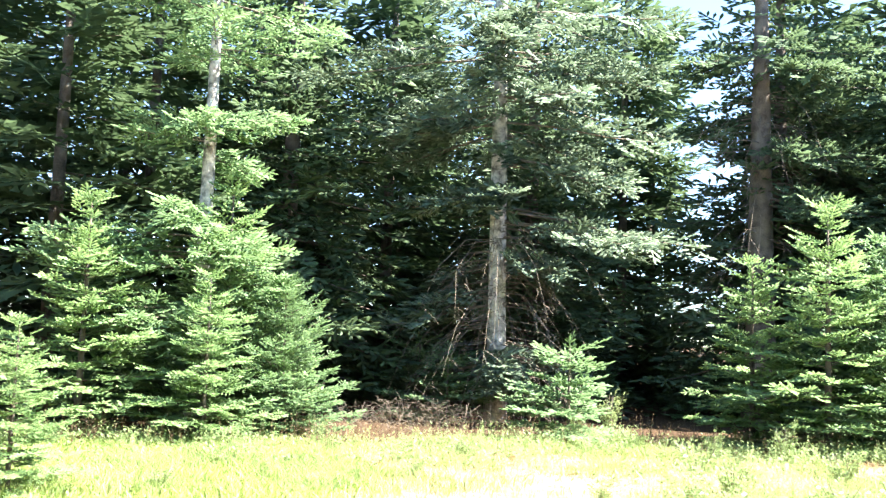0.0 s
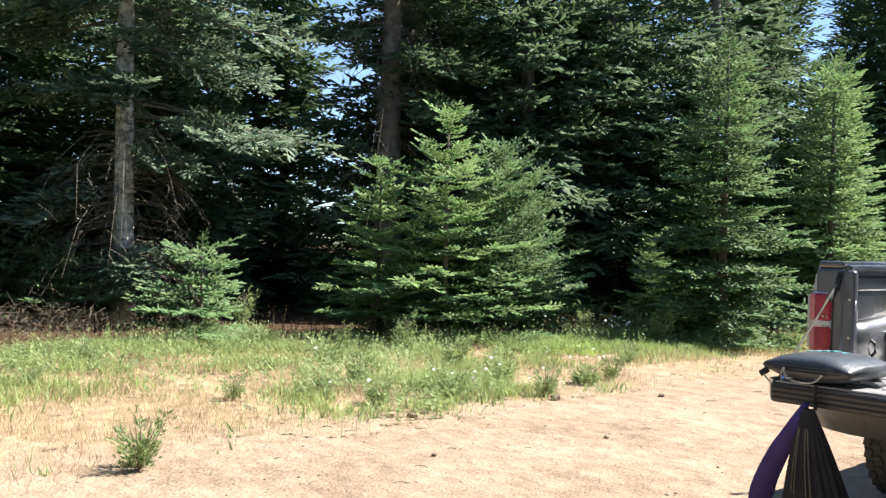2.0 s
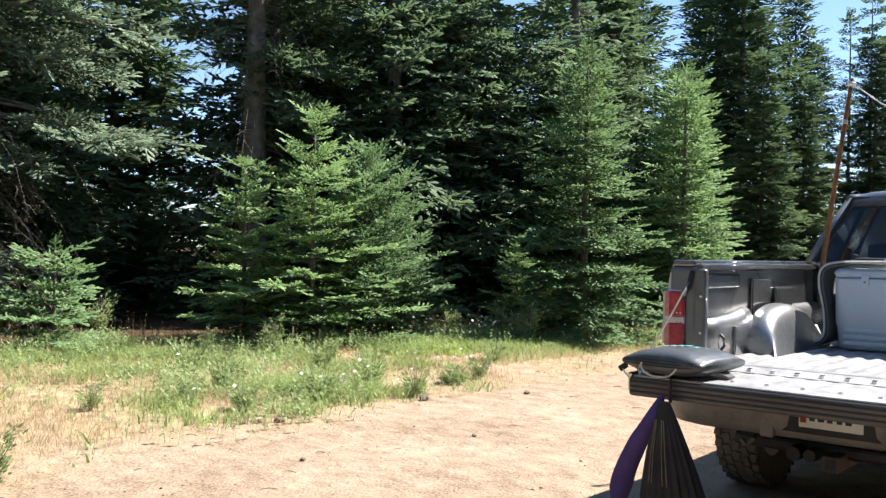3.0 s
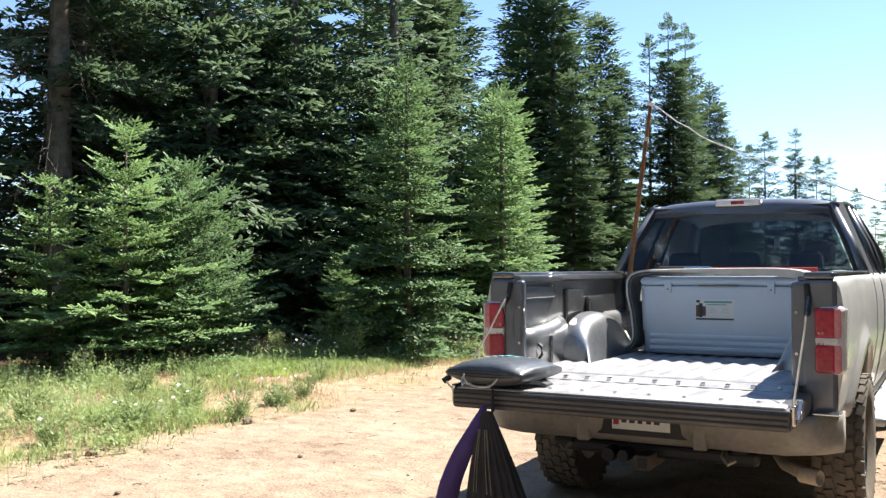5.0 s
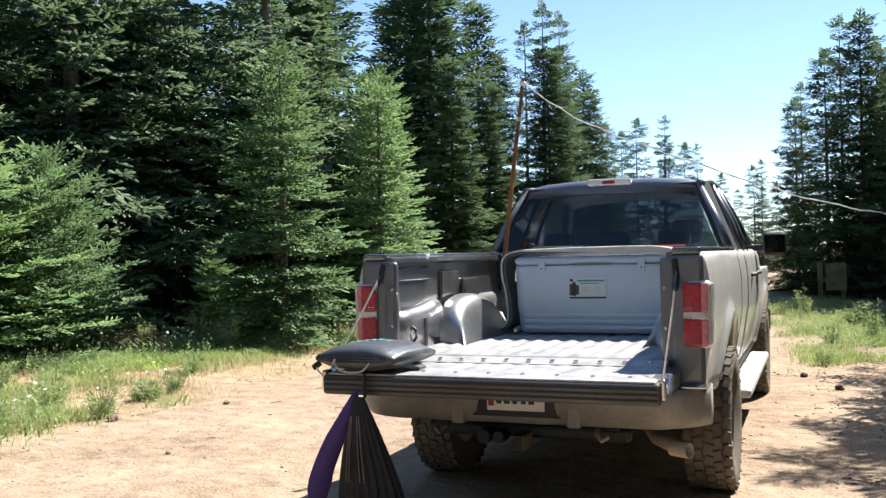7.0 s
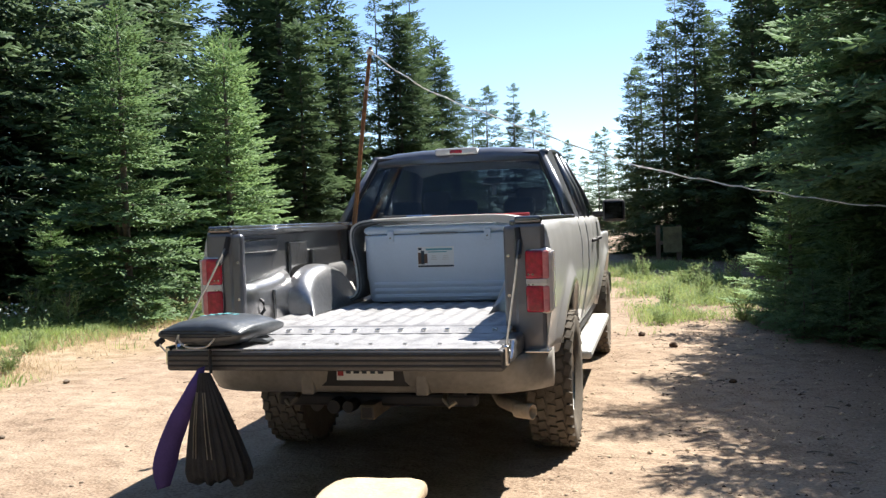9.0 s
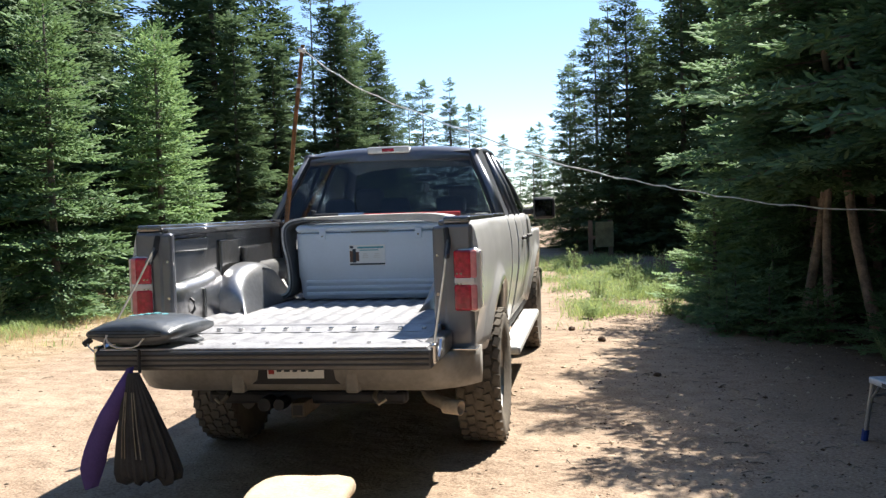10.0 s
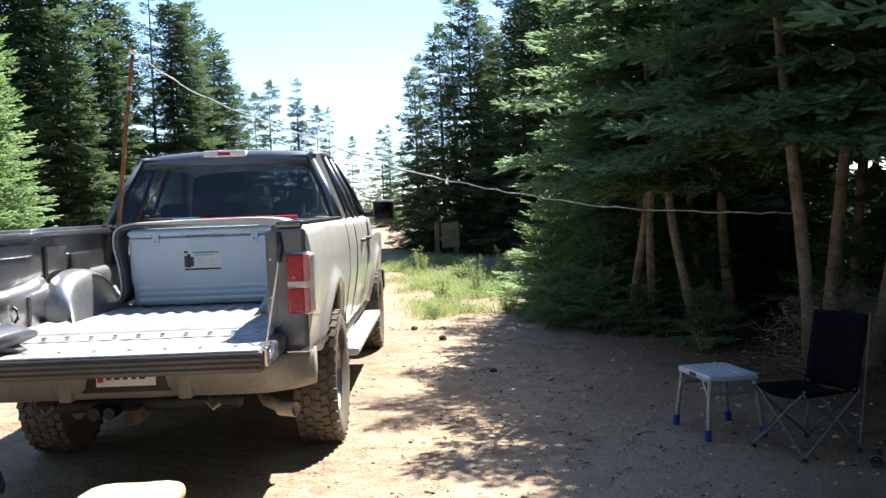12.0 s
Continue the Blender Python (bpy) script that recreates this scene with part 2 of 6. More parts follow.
# ---- conifers ----
def spray_template(pairs, spread_angle, width, long=0.42, kind="plump"):
    """A frond of shoots, one long, along the x axis. Plump shoots are ridged fingers, flat ones single blades."""
    v, t = [], []

    def shoot(p, d, length, w, rise):
        s = np.cross(d, np.array((0.0, 0.0, 1.0)))
        s = s / np.linalg.norm(s) * w
        end = p + d * length + np.array((0, 0, rise))
        i = len(v)
        if kind == "plump":
            mid = p + (end - p) * 0.72
            v.extend([p, mid - s - np.array((0, 0, w * 0.35)), mid + s - np.array((0, 0, w * 0.35)), mid + np.array((0, 0, w * 0.75)), end])
            t.extend([(i, i + 1, i + 3), (i, i + 3, i + 2), (i + 1, i + 4, i + 3), (i + 3, i + 4, i + 2)])
        else:
            v.extend([p, end - s, end + s])
            t.append((i, i + 1, i + 2))

    for k in range(pairs):
        f = (k + 0.35) / (pairs + 0.4)
        for sgn in (1, -1):
            a = math.radians(spread_angle * (1.12 - 0.3 * f))
            d = np.array((math.cos(a), math.sin(a) * sgn, 0.0))
            rise = (0.09, 0.02, 0.06)[k % 3] if kind == "plump" else (0.07, -0.05, 0.02)[k % 3]
            shoot(np.array((f * 0.86, 0, 0.02 * (k % 2))), d, long * (1.1 - 0.55 * f), width * (1.15 - 0.3 * f), rise)
    if kind == "plump":
        shoot(np.array((0.45, 0.0, 0.0)), np.array((1.0, 0.02, 0.0)), 0.6, width, 0.06)
        shoot(np.array((0.0, 0.0, 0.0)), np.array((1.0, -0.02, 0.0)), 0.6, width * 0.7, 0.02)
    else:
        i = len(v)
        v.extend([np.array((0.0, 0, 0)), np.array((0.72, -width * 0.9, 0.05)), np.array((0.72, width * 0.9, 0.05)), np.array((1.08, 0, 0.02))])
        t.extend([(i, i + 1, i + 2), (i + 1, i + 3, i + 2)])
    return np.array(v), np.array(t)


TEMPLATE = {"full": spray_template(3, 54, 0.058, 0.46), "lite": spray_template(2, 52, 0.07, 0.5), "far": spray_template(3, 50, 0.095, 0.5, "flat")}


def conifer_mesh(seed, tall, crown, low, whorl_gap, boughs, droop, lift, spray, tall_dense=99.0, detail="full", shape=0.85, ragged=0.25, bare=0.12, own=(), tuft=0.0):
    """Trunk and needles of a conifer: whorls of boughs, each with side branches that carry flat sprays."""
    rng = np.random.default_rng(seed)
    tv, tt = TEMPLATE[detail]
    origin, ex, ey, scale = [], [], [], []
    twigs = []
    todo = []
    for z, az, L in own:
        for k in range(4):
            todo.append((z + rng.uniform(-0.16, 0.16), az + rng.uniform(-0.3, 0.3), L * rng.uniform(0.6, 0.98)))
    h = low
    while h < tall - 0.12 or todo:
        single = todo.pop() if todo else None
        if single:
            keep, h = h, single[0]
        f = max(0.0, (h - low) / (tall - low))
        reach = crown * (1 - f) ** shape * (0.55 + 0.45 * min(1, (f + 0.08) * 6)) + 0.10
        dense = 1.0 if h < tall_dense else 2.2
        count = max(4, int(boughs * (0.6 + 0.4 * (1 - f)) / (1.0 if dense == 1 else 1.4)))
        turn = rng.uniform(0, 6.28)
        for k in range(1 if single else count):
            az = turn + 6.283 * (k + rng.uniform(-0.3, 0.3)) / count
            L = reach * rng.uniform(1 - ragged * 1.6, 1 + ragged)
            hz = h + rng.uniform(-0.4, 0.4) * whorl_gap
            if single:
                hz, az, L = single
            d = np.array((math.cos(az), math.sin(az), 0.0))
            side = np.array((-d[1], d[0], 0.0))
            e0 = lift * (0.25 + 1.1 * f) - droop * 0.3 * (1 - f)

            def on(s, L=L, d=d, e0=e0, hz=hz):
                q = s / L
                return np.array((0, 0, hz)) + d * s + np.array((0, 0, e0 * s - droop * L * q * q * 0.5 + 0.28 * droop * L * q ** 4))

            if L > 0.35:
                twigs.append([on(L * q) for q in (0, 0.35, 0.7, 0.97)])
            step = spray * 0.62 * dense
            s = max(bare * L, 0.06)
            while s < L:
                q = s / L
                p = on(s)
                fwd = on(min(L, s + 0.03)) - p
                fwd = fwd / (np.linalg.norm(fwd) + 1e-9)
                l2 = (0.16 + 0.42 * L * (1 - q) ** 0.8) * rng.uniform(0.7, 1.15)
                l2 = min(l2, 0.75)
                for sgn in (1, -1):
                    ang = math.radians(rng.uniform(38, 62)) * sgn
                    d2 = fwd * math.cos(ang) + side * math.sin(ang) + np.array((0, 0, rng.uniform(-0.22, 0.05)))
                    d2 /= np.linalg.norm(d2)
                    m = max(1, int(l2 / (spray * 0.75 * dense) + 0.5))
                    for j in range(m):
                        pos = p + d2 * (l2 * j / m) + np.array((0, 0, -0.10 * (l2 * j / m) ** 2))
                        jit = rng.normal(0, 0.3, 3) * (0.8, 0.8, 0.5)
                        x = d2 * (0.8 if j < m - 1 else 1) + fwd * 0.25 + jit * 0.7
                        if tuft:
                            pos[2] += rng.normal(0, tuft)
                            x[2] += rng.uniform(-0.55, 0.5)
                        x /= np.linalg.norm(x)
                        up = np.array((0, 0, 1.0)) + rng.normal(0, 0.3, 3)
                        y = np.cross(up, x)
                        y /= np.linalg.norm(y) + 1e-9
                        origin.append(pos)
                        ex.append(x)
                        ey.append(y)
                        scale.append(spray * rng.uniform(0.75, 1.35) * (1.0 if dense == 1 else 1.45))
                s += step * rng.uniform(0.8, 1.2)
            origin.append(on(L * 0.93))
            fw = on(L) - on(L * 0.9)
            ex.append(fw / np.linalg.norm(fw))
            ey.append(side)
            scale.append(spray * 1.2)
        if single:
            h = keep
            continue
        h += whorl_gap * rng.uniform(0.75, 1.25) * (1.0 if dense == 1 else 1.5)
    # leader
    for k in range(5):
        origin.append(np.array((0, 0, tall - 0.35 + 0.07 * k)))
        a = rng.uniform(0, 6.28)
        ex.append(np.array((math.cos(a) * 0.4, math.sin(a) * 0.4, 0.82)))
        ey.append(np.array((-math.sin(a), math.cos(a), 0)))
        scale.append(spray)
    origin, ex, ey, scale = map(np.array, (origin, ex, ey, scale))
    ez = np.cross(ex, ey)
    loc = tv[None] * scale[:, None, None]
    verts = origin[:, None] + loc[..., :1] * ex[:, None] + loc[..., 1:2] * ey[:, None] + loc[..., 2:] * ez[:, None]
    tris = tt[None] + (np.arange(len(origin)) * len(tv))[:, None, None]
    return verts.reshape(-1, 3), tris.reshape(-1, 3), twigs


def conifer(name, label, seed, tall, crown, low, gap, boughs, droop, lift, spray, leaf, bark, radius, group, bend=0.0, **more):
    """One conifer: a trunk with its limbs, and a crown of needles."""
    verts, tris, twigs = conifer_mesh(seed, tall, crown, low, gap, boughs, droop, lift, spray, **more)
    root = thing(name, label, "conifer tree", group)
    rng = np.random.default_rng(seed + 500)
    if bend:
        sway = lambda z: np.stack((bend * np.sin(z * 0.9 + seed), bend * np.cos(z * 0.7 + seed * 2)), -1) - np.array((bend * np.sin(seed), bend * np.cos(seed * 2)))
        verts[:, :2] += sway(verts[:, 2])
    crown_ob = new("crown", tri_mesh("crown", verts, tris, M[leaf]))
    crown_ob.parent = root
    zs = np.linspace(-0.1, tall - 0.1, 12 if tall > 5 else 7)
    pts, rad = [], []
    for z in zs:
        o = (bend * np.array((math.sin(z * 0.9 + seed) - math.sin(seed), math.cos(z * 0.7 + seed * 2) - math.cos(seed * 2)))) if bend else (0, 0)
        pts.append((o[0], o[1], z))
        rad.append(radius * (1 - z / tall) ** 0.8 * (1.25 if z < 0.1 else 1) + 0.006)
    part("trunk", tube(pts, rad, 10), M[bark], root, smooth=True)
    bm = bmesh.new()
    limit = 200 if more.get("detail", "full") != "far" else 24
    for tw in twigs[:: max(1, len(twigs) // limit)]:
        L = np.linalg.norm(tw[-1] - tw[0])
        r0 = 0.004 + 0.006 * L
        ps = [np.array(p) for p in tw]
        if bend:
            for p in ps:
                p[0] += bend * (math.sin(p[2] * 0.9 + seed) - math.sin(seed))
                p[1] += bend * (math.cos(p[2] * 0.7 + seed * 2) - math.cos(seed * 2))
        tube(ps, [r0, r0 * 0.8, r0 * 0.55, r0 * 0.25], 4, bm, False)
    tagged(part("branchwork", bm, M["dead" if bark != "bark" else bark], root), kind="stuff")
    return root


def place(ob, x, y, turn=0.0, size=1.0, lean=(0, 0)):
    ob.matrix_world = pose(x, y, height(x, y) - 0.02, lean[0], lean[1], turn) @ Matrix.Diagonal((size, size, size, 1))
    return ob


def plant(src, x, y, turn, size=1.0, label=""):
    ob = copy_thing(src, pose(x, y, height(x, y) - 0.02, 0, 0, turn))
    ob.scale = (size, size, size)
    return tagged(ob, label)


FOREST = "trees along the road"
# young firs in the verge
young_a = place(conifer("fir_tree", "bushy bright green young fir at the forest edge", 3, 3.35, 1.22, 0.12, 0.25, 7, 0.15, 0.42, 0.25, "bright", "bark", 0.05, FOREST, ragged=0.36, shape=0.95), -8.6, 4.2, 20)
young_b = place(conifer("fir_tree", "dense soft green young hemlock in the grass", 4, 2.9, 1.3, 0.06, 0.19, 9, 0.15, 0.75, 0.21, "fir", "bark", 0.045, FOREST, detail="lite"), -8.6, 5.4, 0)
spruce = place(conifer("spruce_tree", "narrow green spruce with drooping tips by the verge", 5, 4.9, 1.25, 0.1, 0.24, 8, 0.5, 0.3, 0.27, "spruce", "bark", 0.07, FOREST, detail="lite"), -6.5, 8.2, 0)
spruce_b = place(conifer("spruce_tree", "slim bright green spruce beside the track", 6, 5.0, 1.2, 0.1, 0.24, 8, 0.55, 0.35, 0.27, "bright", "bark", 0.07, FOREST, detail="lite"), -6.5, 11.8, 0)
tall_fir = place(conifer("fir_tree", "tall dark green fir with layered boughs", 7, 13.5, 2.6, 0.5, 0.38, 8, 0.5, 0.10, 0.46, "dark_fir", "bark", 0.19, FOREST, tall_dense=6.6, tuft=0.12, detail="lite"), -11.2, 8.6, 0)
# right along the wood's edge is 1.18, towards the road -0.39 (radians)
OLD = ((6.0, -0.4, 1.5), (6.7, -0.2, 1.6), (3.7, -0.75, 1.2), (1.15, -0.2, 1.3), (4.6, -0.15, 1.1), (2.9, 0.25, 1.6), (3.5, 0.85, 3.5), (4.5, 0.95, 2.5), (3.8, -0.5, 1.3), (5.4, -1.75, 2.7), (5.2, -1.2, 2.2), (2.1, -1.8, 2.0), (0.85, -0.4, 1.2), (0.8, 0.1, 1.1),
       (6.2, 0.9, 2.4), (5.6, 0.3, 2.0), (6.6, -0.6, 2.0), (4.9, 1.6, 2.4), (3.2, 2.2, 2.3), (4.3, 3.0, 2.2), (2.6, 3.6, 2.2), (5.0, 4.0, 2.4), (1.3, 1.9, 2.0), (3.9, -1.6, 1.8))
main_fir = place(conifer("fir_tree", "old fir with flaking pale bark and silvery green boughs", 11, 17.0, 2.6, 5.2, 0.5, 6, 0.5, 0.16, 0.40, "blue_fir", "pale_bark", 0.165, FOREST, tall_dense=7.5, ragged=0.45, bare=0.3, own=OLD, tuft=0.045), -12.9, 1.2, 0, 1.0, (0, -2))
MID = ((2.3, -1.2, 2.5), (2.5, -1.6, 2.3), (2.4, 0.4, 1.4), (2.9, -0.6, 1.3), (2.0, 0.9, 1.3), (1.6, -0.9, 1.7), (1.2, -0.1, 1.5), (4.1, -1.4, 1.3), (4.2, 0.9, 1.5), (4.1, -0.3, 1.3), (2.6, 2.4, 1.6), (3.9, 2.8, 1.5))
mid_fir = place(conifer("fir_tree", "slender pale green fir with a bare grey trunk between boughs", 12, 11.0, 2.0, 5.2, 0.5, 6, 0.15, 0.22, 0.30, "fir", "pale_bark", 0.11, FOREST, tall_dense=7.0, bare=0.2, ragged=0.4, own=MID, tuft=0.05), -11.6, -3.75, 0)
DARK = ((5.0, 0.9, 2.0), (4.3, 1.0, 2.3), (3.7, 0.8, 2.7), (5.8, 0.9, 2.0), (4.9, -0.2, 1.5), (5.6, -2.2, 1.4), (4.1, 0.3, 1.8), (3.2, 1.3, 2.2), (6.4, 0.1, 1.8), (6.6, -1.8, 1.8), (5.3, 2.4, 2.0), (3.9, 3.2, 2.0))
dark_fir = place(conifer("fir_tree", "massive dark-barked fir hung with grey dead branches", 13, 11.0, 1.4, 6.6, 0.5, 6, 0.5, 0.12, 0.40, "dark_fir", "bark", 0.28, FOREST, tall_dense=7.5, ragged=0.4, bare=0.3, own=DARK, tuft=0.06), -12.15, 5.9, 0)
far_fir = place(conifer("fir_tree", "dark pointed fir farther down the road", 14, 9.5, 1.75, 0.2, 0.30, 9, 0.5, 0.2, 0.48, "dark_fir", "bark", 0.10, FOREST, detail="far"), -7.3, 17.8, 0, 0.68)
wood_fir = place(conifer("fir_tree", "dark fir deep in the wood", 16, 9.5, 1.8, 0.2, 0.45, 7, 0.5, 0.2, 0.58, "dark_fir", "bark", 0.10, FOREST, detail="far"), -20.5, -2.0, 0)
snag = place(conifer("fir_tree", "thin ragged fir with sparse branches against the sky", 15, 10.0, 1.0, 1.0, 0.42, 5, 0.25, 0.35, 0.36, "dark_fir", "bark", 0.08, FOREST, detail="far", ragged=0.5), -7.2, 26.5, 0)
sapling = place(conifer("fir_sapling", "knee-high fir sapling in the undergrowth", 18, 1.25, 0.62, 0.05, 0.16, 7, 0.2, 0.35, 0.20, "fir", "bark", 0.018, FOREST, detail="lite", ragged=0.4), -9.99, 1.06, 0, 1.15)


LANES = (144.4,)


def scatter_trees():
    """The rest of the wood: rows along both sides of the road and depth behind them."""
    rng = np.random.default_rng(21)
    P = lambda src, x, y, s=1.0, label="": plant(src, x, y, rng.uniform(0, 360), s, label)
    # companions at the forest edge
    P(young_a, -9.4, 3.6, 0.78, "bushy young fir growing against its neighbours")
    P(young_a, -7.9, 8.3, 0.5, "small light green fir in the shade")
    P(young_a, -10.2, -3.75, 0.62, "low bushy light green fir at the wood's edge")
    P(young_a, -10.9, -5.2, 0.9)
    P(young_a, -11.5, -3.4, 1.0, "full bright green fir around a grey trunk")
    P(young_a, -6.8, -5.55, 0.42, "little fir sapling in the grass")
    P(young_b, -10.9, -2.7, 0.7)
    for k in range(34):
        x, y = rng.uniform(-14.5, -9.8), rng.uniform(-6.5, 9.0)
        k = rng.uniform(0.55, 1.25)
        if not (-2.6 < y < 4.2 and x > -12.5):
            P(sapling, x, y, k)
    for x, y, s in ((3.0, 5.9, 0.45), (3.4, 5.6, 0.6), (2.9, 6.6, 0.5), (3.8, 5.2, 0.5), (3.2, 6.6, 0.6), (3.7, 7.0, 0.8), (4.3, 4.4, 0.5), (5.6, 4.3, 0.9), (5.9, 2.9, 0.8), (5.5, 1.6, 0.6), (6.3, 0.4, 0.8), (4.9, 6.3, 0.8)):
        P(sapling, x, y, s)
    # deep shade behind the first row
    for x, y, s in ((-15.2, -2.0, 1.0), (-13.1, 7.1, 0.95), (-10.6, 10.4, 0.95), (-9.4, 12.4, 0.9), (-12.8, 10.8, 1.05), (-15.6, 3.0, 0.95)):
        P(tall_fir, x, y, s)
    for x, y, s in ((-13.8, -5.8, 1.2), (-15.5, -7.5, 1.3), (-17.5, 0.5, 1.35), (-18.0, 6.5, 1.3), (-16.0, 10.5, 1.3), (-11.2, 14.5, 1.2), (-14.5, 15.5, 1.3), (-16.6, -4.4, 1.3)):
        P(wood_fir, x, y, s)
    P(spruce, -7.9, 10.2, 1.05)
    P(spruce, -7.5, 13.4, 1.1)
    P(spruce_b, -7.9, 14.8, 1.05)
    P(spruce, -8.6, 16.5, 1.25)
    # left row into the distance
    for x, y, s in ((-9.3, 21.3, 1.3), (-7.7, 21.9, 0.68), (-7.0, 26.3, 0.88), (-8.1, 32.2, 1.0), (-8.1, 36.3, 0.98), (-7.4, 34.4, 0.86), (-9.7, 14.8, 0.85), (-9.8, 27.0, 1.1), (-11.5, 24.5, 1.3), (-12.5, 19.5, 1.35),
                    (-8.8, 44.3, 0.85), (-9.0, 54.5, 1.0), (-7.6, 56.7, 0.9), (-6.6, 59.0, 0.88), (-12.0, 36.0, 1.1), (-11.0, 45.0, 1.1), (-11.0, 60.0, 1.0), (-5.3, 70.0, 0.75), (-2.6, 65.3, 0.76), (-1.5, 75.3, 0.7), (-5.1, 85.2, 0.72), (-0.4, 92.0, 0.8), (-3.6, 96.0, 0.8)):
        P(far_fir if y < 50 else wood_fir, x, y, s)
    for x, y, s in ((-8.3, 28.0, 0.98), (-7.6, 30.3, 1.05), (-7.5, 56.5, 1.0), (-5.9, 60.0, 0.85), (-2.1, 66.0, 0.78)):
        P(snag, x, y, s)
    # right row
    for x, y, s in ((0.9, 28.0, 0.66), (1.8, 25.6, 0.76), (2.7, 23.6, 0.82), (4.2, 22.4, 0.95), (5.4, 18.6, 0.9), (5.6, 22.5, 1.05), (6.7, 15.4, 1.0), (6.6, 18.5, 1.1), (7.4, 14.0, 1.1), (3.6, 32.0, 0.9), (4.6, 38.0, 0.95), (4.6, 46.0, 1.0), (5.0, 56.0, 1.05), (5.2, 28.0, 1.1), (6.0, 37.0, 1.1), (5.0, 66.0, 0.95), (9.0, 20.0, 1.2), (10.0, 15.0, 1.2)):
        P(far_fir if y < 50 and x < 8 else wood_fir, x, y, s)
    P(snag, 1.1, 26.8, 0.66)
    P(snag, 2.2, 24.4, 0.8)
    # thick wood closing the view behind the first rows
    for k in range(34):
        x, y, s = -19.5 - 3.0 * (k % 3) + rng.uniform(-1, 1), -14 + 1.05 * k + rng.uniform(-0.6, 0.6), rng.uniform(0.8, 1.2)
        # clear lanes where the sky shows between the trunks
        if all(abs((x - 1.2) * math.sin(radians(b)) - (y + 4.6) * math.cos(radians(b))) > 1.6 for b in LANES):
            P(wood_fir, x, y, s)
    for k in range(14):
        P(wood_fir, 8.5 + 2.5 * (k % 3) + rng.uniform(-1, 1), -4 + 1.5 * k + rng.uniform(-0.6, 0.6), rng.uniform(0.7, 1.0))
    # unseen firs beside and behind the camera, added to block sky light
    for x, y, s in ((6.5, -7.0, 1.2), (3.4, -10.5, 1.3), (0.2, -11.5, 1.3), (9.2, -6.0, 1.3), (10.5, -1.0, 1.3), (-3.5, -11.0, 1.2), (7.5, -10.0, 1.3), (-7.0, -10.5, 1.3), (12.0, 3.0, 1.3)):
        P(wood_fir, x, y, s)
    # the wood's far depth, lower in the clear lane
    for k in range(22):
        b = radians(112 + 3.0 * k + rng.uniform(-1, 1))
        d = rng.uniform(31, 37)
        P(wood_fir, 1.2 + d * math.cos(b), -4.6 + d * math.sin(b), rng.uniform(1.1, 1.4) if abs(math.degrees(b) - 144.4) > 3 else 0.55)
    # shade behind the camp's trunks
    for x, y, s in ((7.2, 3.4, 0.6), (7.0, 5.6, 0.62), (6.4, 7.6, 0.6), (7.6, 1.4, 0.62), (8.2, -0.6, 0.65), (5.9, 8.8, 0.55)):
        P(wood_fir, x, y, s)
    # unseen woods added on all other sides for the light
    for k in range(12):
        a = rng.uniform(math.pi * 1.02, math.pi * 2.02)
        d = rng.uniform(15, 30)
        P(wood_fir, 1.4 + d * math.cos(a), -4 + d * math.sin(a), rng.uniform(0.9, 1.4))


scatter_trees()
# camp-side grove: bare lower trunks with a canopy above
grove = place(conifer("fir_tree", "shaded fir with a bare crooked trunk and low canopy", 31, 6.4, 1.8, 1.9, 0.42, 6, 0.42, 0.2, 0.25, "fir", "grove_bark", 0.05, FOREST, bend=0.22, bare=0.15, detail="lite"), 3.8, 5.9, 0)
# the last three stand out of view, added to hold back sky light
for gx0, gy0, gt, gs in ((4.0, 5.45, 70, 0.92), (4.4, 5.2, 140, 1.05), (4.85, 3.25, 215, 1.1), (5.1, 3.5, 20, 1.15), (5.15, 2.75, 300, 1.1), (6.6, 3.6, 160, 1.2), (6.2, 5.4, 30, 1.2), (5.0, 5.9, 75, 1.15), (5.0, 7.0, 95, 1.05), (4.6, 7.4, 180, 1.0), (6.6, 0.6, 200, 1.2), (7.0, -1.5, 20, 1.3), (6.4, 1.7, 260, 1.15)):
    plant(grove, gx0, gy0, gt, gs)
hem = place(conifer("fir_tree", "green fir with boughs sweeping down to the ground", 33, 4.9, 1.5, 0.25, 0.27, 8, 0.5, 0.2, 0.27, "spruce", "bark", 0.10, FOREST, detail="lite"), 4.6, 9.4, 0)
plant(hem, 4.35, 7.6, 90, 0.9)
plant(hem, 5.4, 11.5, 200, 1.15)
plant(hem, 5.2, 13.4, 280, 1.2)
plant(young_a, 3.1, 7.6, 120, 0.55, "low young fir lit at the edge of the grove")


